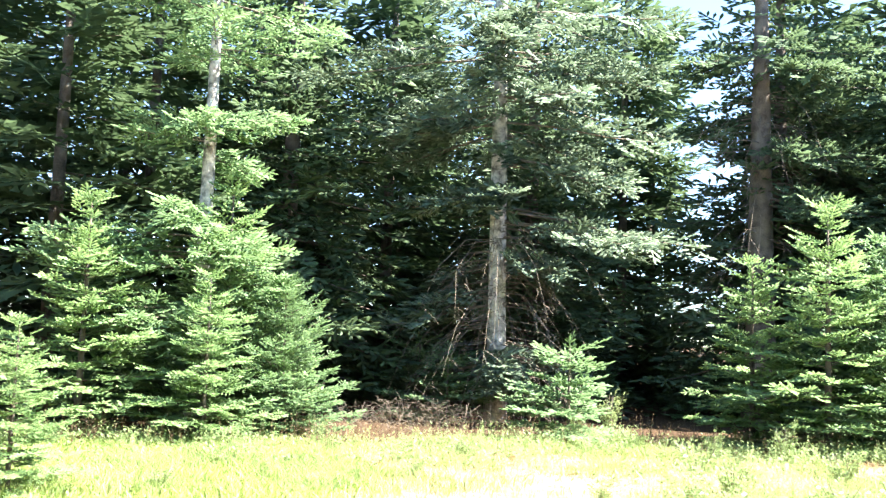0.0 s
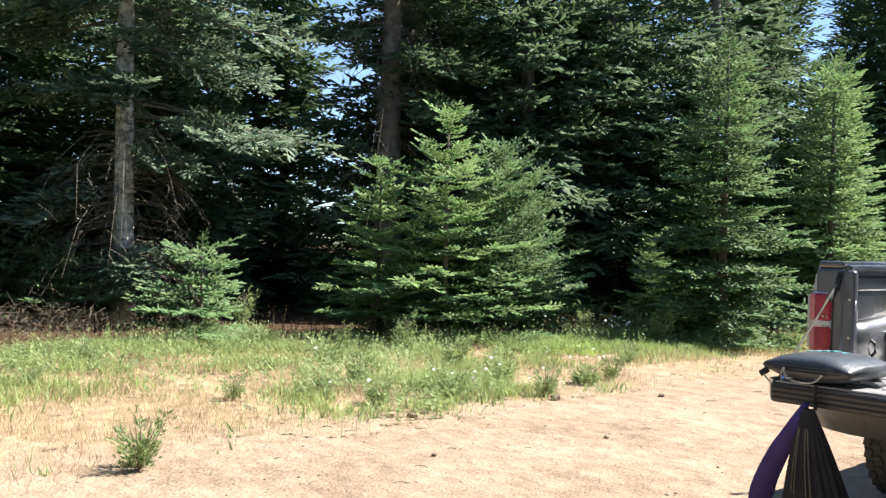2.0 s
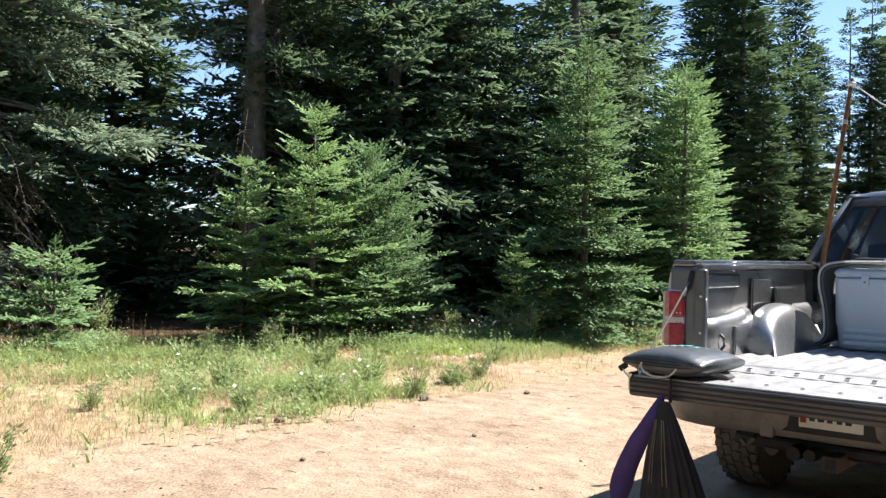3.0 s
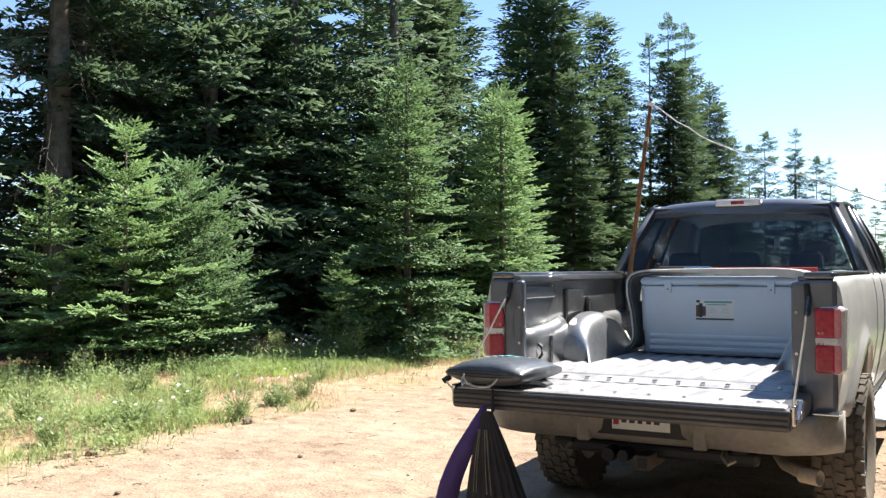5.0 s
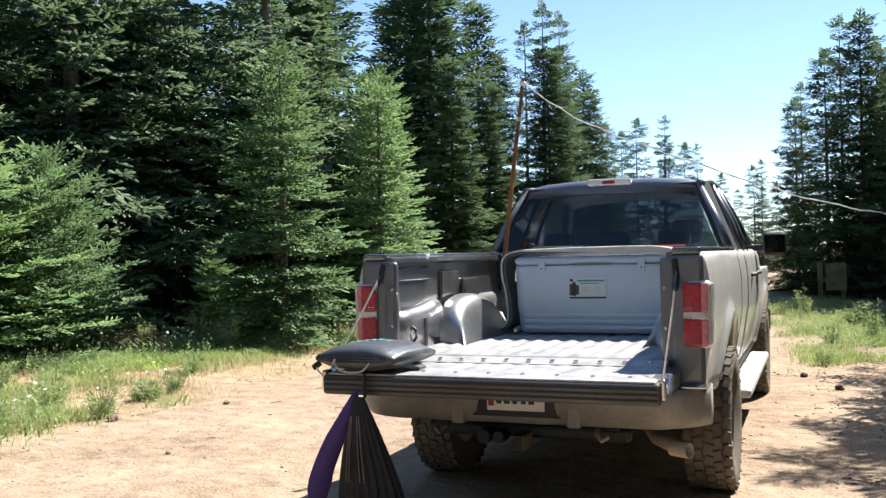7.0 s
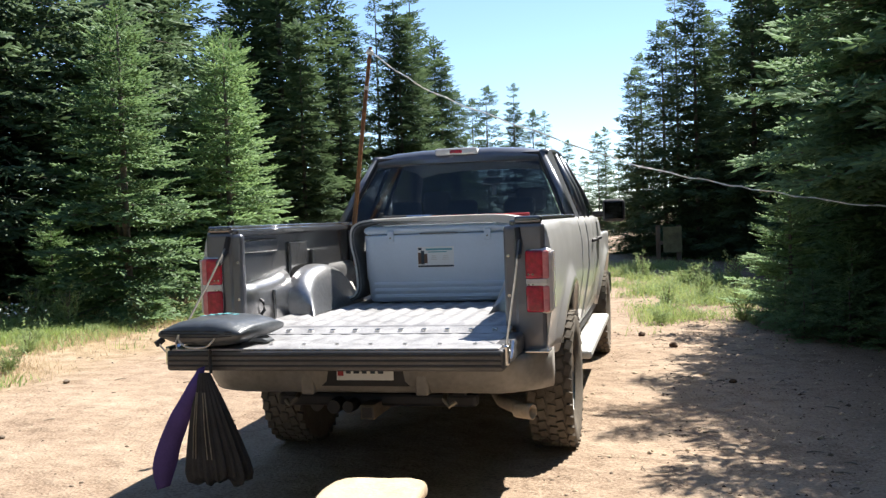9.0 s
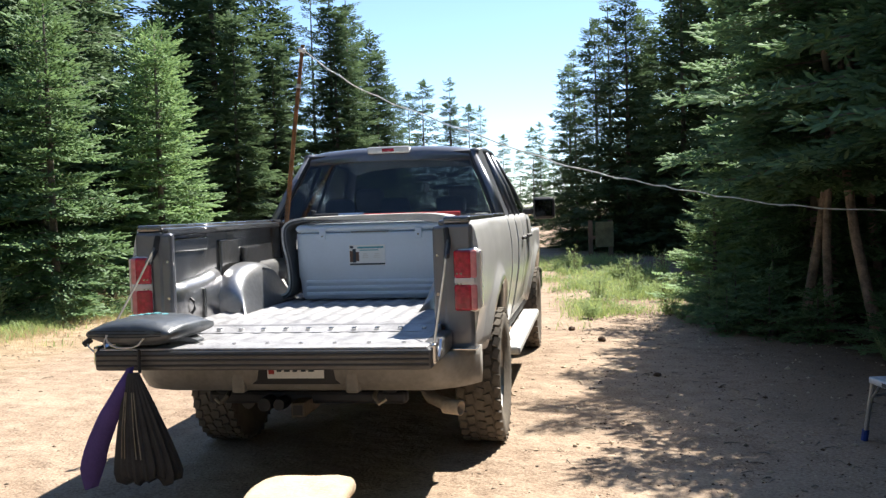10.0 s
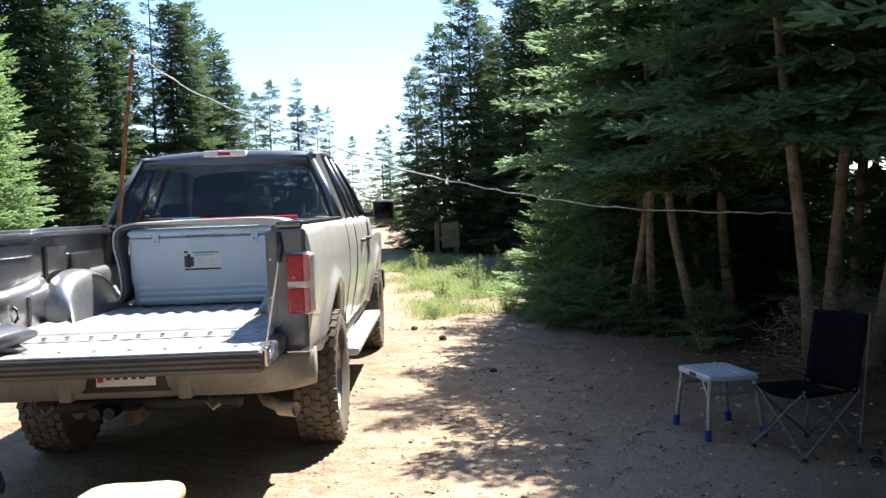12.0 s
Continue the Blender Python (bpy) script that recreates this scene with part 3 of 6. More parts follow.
# ---- pickup truck ----
M.update(
    # same body grey: flanks lifted for sun, rear posts and bumper lowered for shade
    paint=material("dusty_sunlit_grey_paint", (0.76, 0.755, 0.75), 0.36, 0.4, 0.10, 3, 0.0, 30, spec=0.5, coat=0.5),
    dark_paint=material("roof_and_shade_grey_paint", (0.15, 0.155, 0.175), 0.3, 0.5, 0.12, 3, 0, 30, coat=0.6),
    bumper=material("dusty_painted_bumper", (0.235, 0.222, 0.205), 0.5, 0.1, 0.25, 5, 0.05, 40),
    liner=material("scuffed_bed_coating", (0.34, 0.335, 0.345), 0.5, 0.15, 0.4, 7, 0.3, 70),
    wall_paint=material("bed_side_paint", (0.17, 0.17, 0.175), 0.25, 0.75, 0.35, 2.5, 0.05, 40, coat=0.6),
    gate=material("dark_gate_paint", (0.085, 0.083, 0.085), 0.45, 0.1, 0.3, 3, 0.03, 40, coat=0.2),
    hitch_steel=material("dusty_rusty_steel", (0.11, 0.092, 0.073), 0.7, 0.3, 0.4, 12, 0.2, 60),
    clear_glass=glass_material("clear_window", (0.30, 0.34, 0.36)),
    black=material("black_plastic", (0.022, 0.022, 0.025), 0.55, 0, 0.3, 10, 0.1, 90),
    rubber=material("dusty_tyre_rubber", (0.15, 0.128, 0.102), 0.9, 0, 0.4, 6, 0.3, 60),
    # base lightened so wheel house and ledge carry the sun's highlights
    highlight_metal=material("sun_highlight_steel", (0.40, 0.40, 0.41), 0.30, 0.85, 0.3, 3, 0.04, 40),
    pink_lens=material("pale_red_lens", (0.62, 0.22, 0.23), 0.2, 0, 0.2, 30, 0.1, 120, coat=0.6),
    dusty_pipe=material("dust_coated_pipe", (0.36, 0.295, 0.225), 0.8, 0.1, 0.3, 8, 0.2, 60),
    board=material("brushed_step_board", (0.62, 0.62, 0.60), 0.45, 0.4, 0.12, 6, 0.05, 50),
    rim=material("dusty_alloy", (0.35, 0.34, 0.33), 0.4, 0.8, 0.2, 6, 0, 40),
    chrome=material("worn_chrome", (0.6, 0.6, 0.6), 0.2, 1.0, 0.1, 10, 0, 60),
    steel=material("dull_steel", (0.22, 0.2, 0.17), 0.5, 0.7, 0.35, 8, 0.1, 60),
    lens=material("red_lamp_lens", (0.42, 0.012, 0.035), 0.2, 0, 0.45, 40, 0.25, 150, spec=0.5, coat=0.6),
    clear_lens=material("clear_lamp_lens", (0.68, 0.64, 0.63), 0.22, 0.1, 0.15, 20, 0, 120, coat=0.7),
    glass=glass_material("tinted_window", (0.14, 0.18, 0.205)),
    seat=material("grey_seat_cloth", (0.46, 0.47, 0.47), 0.9, 0, 0.2, 20, 0.1, 120),
    white_plate=material("white_painted_metal", (0.72, 0.72, 0.70), 0.5, 0, 0.08, 10, 0, 60),
    # near-black colour stands in for the dark reflection in the glass
    dark_mirror=material("mirror_glass", (0.012, 0.013, 0.015), 0.06, 1.0, 0.02),
    ink=material("dark_ink", (0.03, 0.045, 0.06), 0.6),
    red=material("red_plastic", (0.35, 0.02, 0.02), 0.4),
)
RAIL, FLOOR, AXLE, WHEELBASE, TYRE_R = 1.414, 0.865, 1.056, 3.86, 0.415
truck = thing("pickup_truck", "dusty grey pickup with its tailgate down, parked on sand", "pickup truck")


def side_x(z):
    """Half width of the body at a height."""
    return float(np.interp(z, (0.50, 0.62, 0.78, 1.0, 1.2, 1.32, 1.40, 1.414), (0.86, 0.885, 0.92, 0.955, 0.955, 0.942, 0.915, 0.895)))


def side_panel(y0, y1, top, sill, axle, sgn, flare=0.035):
    """A body side with a wheel arch and its flare, given thickness inwards."""
    arch, hub = 0.56, 0.45
    ys = sorted(set(list(np.round(np.arange(y0, y1, 0.04), 3)) + [y1]))
    rings = []
    for y in ys:
        low = sill
        if abs(y - axle) < arch:
            low = max(sill, hub + math.sqrt(arch ** 2 - (y - axle) ** 2))
        ring = []
        for k in range(13):
            z = low + (top - low) * (k / 12) ** 0.9
            r = math.hypot(y - axle, z - hub)
            x = side_x(z) + flare * math.exp(-((r - arch - 0.01) / 0.055) ** 2)
            ring.append(Vector((sgn * x, y, z)))
        for k in range(12, -1, -1):
            p = ring[k]
            ring.append(Vector((p.x - sgn * 0.05, p.y, p.z)))
        rings.append(ring)
    bm = loft(rings)
    bmesh.ops.recalc_face_normals(bm, faces=bm.faces)
    return bm


def build_bed():
    for sgn in (1, -1):
        side = part("bed_side", side_panel(0.02, 2.0, RAIL - 0.02, 0.66, AXLE, sgn), M["paint"], truck, smooth=True)
        # rail cap
        part("rail_cap", block(*sorted((sgn * 0.775, sgn * 0.915)), 0.0, 2.0, RAIL - 0.03, RAIL + 0.006, 0.012), M["wall_paint"], side)
        # rear corner post round the lamp
        post = block(*sorted((sgn * 0.765, sgn * 0.925)), -0.005, 0.07, 0.62, RAIL - 0.03, 0.02)
        part("corner_post", post, M["dark_paint"], side)
        # inner wall: a recessed upper panel, a sloping ledge and a thicker lower wall
        wall = part("inner_wall", block(*sorted((sgn * 0.785, sgn * 0.81)), 0.03, 2.0, FLOOR - 0.02, RAIL - 0.03, 0.006), M["wall_paint"], side)
        part("rail_lip", block(*sorted((sgn * 0.745, sgn * 0.79)), 0.02, 2.0, RAIL - 0.055, RAIL - 0.012, 0.012), M["wall_paint"], wall)
        rings = []
        for y, zl in ((0.06, 1.055), (0.25, 1.06), (0.50, 1.075), (0.62, 1.095), (0.70, 1.11)):
            rings.append([Vector((sgn * x, y, z)) for x, z in ((0.79, zl + 0.035), (0.772, zl + 0.03), (0.745, zl + 0.012), (0.728, zl - 0.02), (0.722, zl - 0.06), (0.72, FLOOR), (0.79, FLOOR))])
        part("lower_wall", loft(rings), M["highlight_metal"], wall, smooth=True)
        rings = []
        for y, zl in ((1.30, 1.12), (1.42, 1.10), (1.62, 1.10), (1.98, 1.10)):
            rings.append([Vector((sgn * x, y, z)) for x, z in ((0.79, zl + 0.035), (0.772, zl + 0.03), (0.745, zl + 0.012), (0.728, zl - 0.02), (0.722, zl - 0.06), (0.72, FLOOR), (0.79, FLOOR))])
        part("lower_wall", loft(rings), M["highlight_metal"], wall, smooth=True)
        part("pilaster", block(*sorted((sgn * 0.765, sgn * 0.79)), 0.80, 1.10, 1.05, 1.31, 0.012, 3), M["wall_paint"], wall)
        part("pressed_panel", block(*sorted((sgn * 0.758, sgn * 0.79)), 1.18, 1.48, 1.12, 1.25, 0.012), M["wall_paint"], wall)
        part("concave_band", block(*sorted((sgn * 0.772, sgn * 0.79)), 0.10, 0.62, 1.26, 1.34, 0.01), M["wall_paint"], wall)
        part("stake_post", block(*sorted((sgn * 0.715, sgn * 0.79)), 0.0, 0.055, FLOOR - 0.02, 1.375, 0.022, 3), M["dark_paint"], wall)
        for zz in (1.02, 1.22):
            part("post_bolt", tube([(sgn * 0.74, -0.004, zz), (sgn * 0.74, 0.004, zz)], 0.008, 8), M["chrome"], wall)
        part("tie_hook", tube([(sgn * 0.72, 0.22, 1.0), (sgn * 0.70, 0.22, 0.985), (sgn * 0.695, 0.22, 0.94), (sgn * 0.715, 0.22, 0.915)], 0.009, 8), M["black"], wall)
        part("upright_rib", block(*sorted((sgn * 0.708, sgn * 0.73)), 0.40, 0.425, FLOOR, 1.04, 0.006), M["wall_paint"], wall)
        # wheel house, a pressed dome that runs into the floor
        rings = []
        for k in range(25):
            u = math.pi * k / 24
            ring = []
            for m in range(13):
                v = m / 12
                g = (1 - v ** 3.2) ** 0.45 if v < 1 else 0.0
                bulge = 0.018 * math.exp(-((u - math.pi * 0.5) / 0.35) ** 2) * math.sin(math.pi * min(1, v * 1.05)) ** 0.5
                flare = 0.10 * (1 - g) ** 3
                ring.append(Vector((sgn * (0.735 - (0.175 + bulge) * v - 0.03 * (1 - g) ** 4), AXLE - (0.43 + flare) * math.cos(u), FLOOR + 0.004 + 0.285 * max(0.0, math.sin(u)) ** 0.62 * g)))
            rings.append(ring)
        part("wheel_house", loft(rings, False, False), M["highlight_metal"], side, "shiny pressed wheel house, lightened for sun highlights", smooth=True)
        # tail lamp
        lamp = part("tail_lamp", block(*sorted((sgn * 0.822, sgn * 0.966)), -0.022, 0.12, 0.922, 1.262, 0.045, 5), M["clear_lens"], truck, "red and clear tail lamp")
        part("red_lens", block(*sorted((sgn * 0.828, sgn * 0.920)), -0.030, -0.006, 1.100, 1.246, 0.014, 3), M["lens"], lamp)
        part("pale_lens", block(*sorted((sgn * 0.908, sgn * 0.946)), -0.0275, 0.02, 1.100, 1.246, 0.014, 3), M["pink_lens"], lamp)
        part("red_lens", block(*sorted((sgn * 0.828, sgn * 0.920)), -0.030, -0.006, 0.934, 1.070, 0.014, 3), M["lens"], lamp)
        part("pale_lens", block(*sorted((sgn * 0.908, sgn * 0.946)), -0.0275, 0.02, 0.934, 1.070, 0.014, 3), M["pink_lens"], lamp)
        part("side_lens", block(*sorted((sgn * 0.957, sgn * 0.968)), 0.0, 0.075, 0.95, 1.24, 0.004), M["clear_lens"], lamp)
        part("reverse_lens", block(*sorted((sgn * 0.830, sgn * 0.935)), -0.030, -0.016, 1.077, 1.103, 0.004), M["clear_lens"], lamp)
        for zz in (1.062, 1.114):
            for xx in (0.845, 0.865):
                part("lamp_screw", tube([(sgn * xx, -0.034, zz + 0.012), (sgn * xx, -0.03, zz + 0.012)], 0.005, 6), M["chrome"], lamp)
    # ribbed floor
    floor_bm = bmesh.new()
    prof = [(x, FLOOR + 0.010 * (0.5 - 0.5 * math.cos(2 * math.pi * (x + 0.735) / 0.105))) for x in np.linspace(-0.735, 0.735, 113)]
    # the ribs start a little way in from the tailgate
    rings = [[Vector((px, y, FLOOR + (pz - FLOOR) * k)) for px, pz in prof] + [Vector((0.735, y, FLOOR - 0.03)), Vector((-0.735, y, FLOOR - 0.03))] for y, k in ((0.0, 0.0), (0.09, 0.0), (0.13, 1.0), (1.0, 1.0), (2.0, 1.0))]
    part("floor_end", loft([[Vector((x, y, z)) for y, z in ((-0.11, 0.8445), (-0.004, 0.866), (-0.004, 0.83), (-0.11, 0.83))] for x in (-0.75, 0.75)]), M["liner"], truck)
    part("bed_floor", loft(rings, True, True, floor_bm), M["liner"], truck, "scuffed ribbed bed floor", smooth=True)
    part("bed_front", block(-0.775, 0.775, 1.99, 2.035, FLOOR - 0.03, RAIL, 0.01), M["wall_paint"], truck)


def build_tailgate():
    gate = part("tailgate", block(-0.812, 0.812, -0.667, -0.028, 0.742, 0.838, 0.016, 3), M["gate"], truck, "lowered dark tailgate")
    # inner skin, faintly ribbed
    prof = [(x, 0.839 + 0.0035 * (0.5 - 0.5 * math.cos(2 * math.pi * (x + 0.735) / 0.105))) for x in np.linspace(-0.74, 0.74, 113)]
    rings = [[Vector((px, y, pz)) for px, pz in prof] + [Vector((0.75, y, 0.832)), Vector((-0.75, y, 0.832))] for y in (-0.50, -0.30, -0.04)]
    part("tailgate_skin", loft(rings), M["liner"], gate, "scuffed inner skin")
    part("tailgate_lip", block(-0.79, 0.79, -0.655, -0.515, 0.834, 0.846, 0.005), M["liner"], gate)
    for k in range(3):
        part("edge_groove", block(-0.80, 0.80, -0.672, -0.664, 0.762 + 0.024 * k, 0.772 + 0.024 * k, 0.002), M["black"], gate)
    for k in range(9):
        xx = -0.66 + 0.165 * k
        part("bolt", tube([(xx, -0.535, 0.845), (xx, -0.535, 0.853)], 0.010, 8), M["chrome"], gate)
    for k in range(12):
        xx = -0.675 + 0.1225 * k
        part("floor_clip", block(xx - 0.012, xx + 0.012, -0.085, -0.055, 0.845, 0.864, 0.003), M["chrome"], gate)
    for sgn in (1, -1):
        part("latch", block(*sorted((sgn * 0.806, sgn * 0.83)), -0.64, -0.56, 0.765, 0.855, 0.008), M["chrome"], gate)
        tri = loft([[Vector((sgn * xx, -0.58, 0.79)), Vector((sgn * xx, -0.50, 0.86)), Vector((sgn * xx, -0.52, 0.78))] for xx in (0.815, 0.835)])
        part("hinge_plate", tri, M["chrome"], gate)
        cable = tube([(sgn * 0.80, 0.0, 1.32), (sgn * 0.805, -0.22, 1.13), (sgn * 0.81, -0.58, 0.85)], 0.006, 6)
        part("support_cable", cable, M["steel"], gate)
        part("cable_sleeve", tube([(sgn * 0.79, 0.0, 1.36), (sgn * 0.80, -0.02, 1.28), (sgn * 0.805, -0.10, 1.22)], 0.016, 8), M["black"], gate)


def build_wheel(x, y, sgn):
    wheel = part("wheel", lathe([(0.0, sgn * 0.02), (0.10, sgn * 0.02), (0.20, sgn * 0.035), (0.235, sgn * 0.10), (0.235, -sgn * 0.10), (0.0, -sgn * 0.08)], (x, y, TYRE_R), "x", 24), M["rim"], truck, "dusty alloy wheel")
    prof = [(0.225, 0.10), (0.30, 0.128), (0.37, 0.135), (0.40, 0.122), (0.405, 0.0), (0.40, -0.122), (0.37, -0.135), (0.30, -0.128), (0.225, -0.10)]
    part("tyre", lathe(prof, (x, y, TYRE_R), "x", 44), M["rubber"], wheel, smooth=True)
    bm = bmesh.new()
    for k in range(34):
        for row, (xo, w) in enumerate(((-0.098, 0.040), (-0.045, 0.044), (0.01, 0.044), (0.062, 0.04), (0.112, 0.036))):
            a = 2 * math.pi * (k + 0.5 * (row % 2)) / 34
            made = bmesh.ops.create_cube(bm, size=1.0)["verts"]
            m = Matrix.Translation((x, y, TYRE_R)) @ Matrix.Rotation(a, 4, "X") @ Matrix.Translation((xo, 0, 0.406)) @ Matrix.Rotation(0.25 if row % 2 else -0.25, 4, "Z") @ Matrix.Diagonal((w, 0.058, 0.018, 1))
            for v in made:
                v.co = m @ v.co
    part("tread", bm, M["rubber"], wheel)
    for k in range(6):
        a = math.pi * 2 * k / 6
        spoke = tube([(x + sgn * 0.045, y, TYRE_R), (x + sgn * 0.05, y + 0.20 * math.cos(a), TYRE_R + 0.20 * math.sin(a))], [0.035, 0.028], 6)
        part("spoke", spoke, M["rim"], wheel)
    part("hub_cap", lathe([(0.0, sgn * 0.075), (0.04, sgn * 0.07), (0.05, sgn * 0.03)], (x, y, TYRE_R), "x", 16), M["chrome"], wheel, smooth=True)


def quad(corners, thick):
    """A flat pane through four corners with a thickness along its normal."""
    c = [Vector(p) for p in corners]
    nrm = (c[1] - c[0]).cross(c[3] - c[0]).normalized() * thick
    return loft([c, [p + nrm for p in c]])


def build_cab():
    y0, y1 = 2.06, 4.52
    lower = part("cab_body", side_panel(y0, 3.98, 1.40, 0.50, 99, 1), M["paint"], truck, smooth=True)
    part("cab_body", side_panel(y0, 3.98, 1.40, 0.50, 99, -1), M["paint"], truck, smooth=True)
    part("cab_floor", block(-0.88, 0.88, y0, y1, 0.50, 0.58, 0.02), M["black"], truck)
    part("cab_back", block(-0.905, 0.905, 2.05, 2.11, 0.55, 1.405, 0.03), M["dark_paint"], truck)
    # roof
    rings = []
    for y, w, z in ((2.31, 0.665, 1.905), (2.36, 0.685, 1.945), (2.45, 0.69, 1.96), (2.75, 0.695, 1.975), (3.2, 0.69, 1.975), (3.6, 0.675, 1.955), (3.78, 0.66, 1.915)):
        top = [Vector((w * q, y, z - 0.055 * abs(q) ** 4)) for q in (-1, -0.93, -0.75, -0.4, 0, 0.4, 0.75, 0.93, 1)]
        rings.append(top + [Vector((p.x * 0.97, p.y, p.z - 0.06)) for p in top[::-1]])
    part("roof", loft(rings), M["dark_paint"], truck, "dark roof panel", smooth=True)
    # pillars
    for sgn in (1, -1):
        for lo, hi, r in (((0.865, 2.10, 1.38), (0.64, 2.36, 1.875), 0.042), ((0.895, 2.78, 1.38), (0.675, 2.82, 1.915), 0.035), ((0.895, 3.20, 1.38), (0.675, 3.20, 1.915), 0.035), ((0.87, 4.36, 1.36), (0.655, 3.74, 1.89), 0.045)):
            part("pillar", tube([(sgn * lo[0], lo[1], lo[2]), (sgn * (lo[0] * 0.55 + hi[0] * 0.45 + 0.02), lo[1] * 0.55 + hi[1] * 0.45, lo[2] * 0.55 + hi[2] * 0.45), (sgn * hi[0], hi[1], hi[2])], [r * 1.1, r, r], 8), M["dark_paint"], truck, smooth=True)
        part("roof_rail", tube([(sgn * 0.655, 2.34, 1.885), (sgn * 0.68, 2.8, 1.915), (sgn * 0.68, 3.3, 1.915), (sgn * 0.655, 3.76, 1.885)], 0.035, 8), M["dark_paint"], truck, smooth=True)
        for ya, yb in ((2.16, 2.76), (2.82, 3.17), (3.23, 4.28)):
            ta, tb = max(2.40, ya), min(3.72, yb)
            pane = quad([(sgn * 0.892, ya, 1.395), (sgn * 0.892, yb, 1.395), (sgn * 0.685, tb, 1.89), (sgn * 0.685, ta, 1.89)], 0.006)
            win = part("side_window", pane, M["glass"], truck)
            win.visible_shadow = False
        # doors, seams and handles
        for ya, yb in ((2.62, 3.22), (3.22, 4.30)):
            leaf_bm = side_panel(ya + 0.008, yb - 0.008, 1.39, 0.58, 99, sgn)
            leaf_bm.transform(Matrix.Translation((sgn * 0.006, 0, 0)))
            door = part("door", leaf_bm, M["paint"], truck, smooth=True)
            part("door_handle", tube([(sgn * 0.966, yb - 0.75 if yb > 4 else ya + 0.35, 1.20), (sgn * 0.995, (yb - 0.70 if yb > 4 else ya + 0.40), 1.205), (sgn * 0.966, (yb - 0.58 if yb > 4 else ya + 0.52), 1.20)], 0.014, 8), M["black"], door)
        # mirror
        mir = part("side_mirror", block(*sorted((sgn * 1.0, sgn * 1.20)), 3.92, 4.06, 1.34, 1.545, 0.035, 3), M["black"], truck, "black folding side mirror")
        part("mirror_glass", block(*sorted((sgn * 1.02, sgn * 1.18)), 3.912, 3.919, 1.365, 1.52, 0.003), M["dark_mirror"], mir)
        part("mirror_arm", block(*sorted((sgn * 0.90, sgn * 1.02)), 3.97, 4.03, 1.385, 1.44, 0.015), M["black"], mir)
        # running board
        part("running_board", block(*sorted((sgn * 0.86, sgn * 1.02)), 1.75, 4.15, 0.42, 0.48, 0.022, 3), M["board"], truck, "silver running board")
        # front fender
        part("fender", side_panel(3.98, 5.72, 1.22, 0.55, AXLE + WHEELBASE, sgn), M["paint"], truck, smooth=True)
    for sgn in (1, -1):
        for a, b, c, e in (((0.835, 2.085, 1.39), (0.915, 2.20, 1.385), (0.695, 2.46, 1.90), (0.635, 2.34, 1.885)),):
            pts = [(sgn * p[0], p[1], p[2]) for p in (a, b, c, e)]
            part("rear_quarter_panel", quad(pts if sgn > 0 else pts[::-1], 0.02), M["dark_paint"], truck)
    glass = quad([(0.80, 2.085, 1.425), (-0.80, 2.085, 1.425), (-0.605, 2.335, 1.875), (0.605, 2.335, 1.875)], 0.006)
    rear = part("rear_window", glass, M["glass"], truck, "dark tinted rear window")
    rear.visible_shadow = False
    for a, b in (((-0.83, 2.075, 1.405), (0.83, 2.075, 1.405)), ((-0.63, 2.335, 1.89), (0.63, 2.335, 1.89)), ((-0.83, 2.075, 1.405), (-0.63, 2.335, 1.89)), ((0.83, 2.075, 1.405), (0.63, 2.335, 1.89))):
        part("window_seal", tube([a, b], 0.015, 8), M["black"], rear)
    wind = part("windshield", quad([(-0.84, 4.42, 1.34), (0.84, 4.42, 1.34), (0.63, 3.77, 1.89), (-0.63, 3.77, 1.89)], 0.006), M["clear_glass"], truck)
    wind.visible_shadow = False
    # high brake lamp
    lamp = part("high_brake_lamp", block(-0.165, 0.165, 2.285, 2.40, 1.902, 1.955, 0.014, 3), M["clear_lens"], truck, "clear high brake lamp with red centre")
    part("red_lens", block(-0.048, 0.048, 2.280, 2.29, 1.914, 1.940, 0.004), M["lens"], lamp)
    # hood, grille, front bumper
    rings = [[Vector((x, y, z - 0.06 * (x / 0.92) ** 4)) for x in np.linspace(-0.92, 0.92, 11)] + [Vector((0.9, y, z - 0.25)), Vector((-0.9, y, z - 0.25))] for y, z in ((4.30, 1.345), (4.9, 1.31), (5.5, 1.25), (5.72, 1.18))]
    part("hood", loft(rings), M["paint"], truck, smooth=True)
    part("grille", block(-0.60, 0.60, 5.70, 5.78, 0.80, 1.17, 0.03), M["chrome"], truck)
    for sgn in (1, -1):
        part("headlight", block(*sorted((sgn * 0.62, sgn * 0.93)), 5.62, 5.76, 0.85, 1.12, 0.03), M["clear_lens"], truck)
    part("front_bumper", block(-0.97, 0.97, 5.68, 5.90, 0.50, 0.78, 0.06, 3), M["chrome"], truck)
    # inside
    for sx in (-0.42, 0.42):
        seat = part("front_seat", block(sx - 0.25, sx + 0.25, 3.35, 3.50, 0.75, 1.42, 0.06, 3), M["seat"], truck)
        part("headrest", block(sx - 0.13, sx + 0.13, 3.36, 3.46, 1.46, 1.66, 0.05, 3), M["seat"], seat)
    bench = part("rear_seat", block(-0.72, 0.72, 2.42, 2.56, 0.75, 1.40, 0.06, 3), M["seat"], truck)
    for sx in (-0.45, 0.0, 0.45):
        part("headrest", block(sx - 0.12, sx + 0.12, 2.44, 2.53, 1.42, 1.56, 0.045, 3), M["seat"], bench)
    part("dashboard", block(-0.82, 0.82, 4.05, 4.42, 1.05, 1.33, 0.05, 3), M["black"], truck)
    wheel_ring = [(-0.42 + 0.18 * math.cos(a), 3.92 - 0.06 * math.sin(a), 1.30 + 0.17 * math.sin(a)) for a in np.linspace(0, 2 * math.pi, 22)]
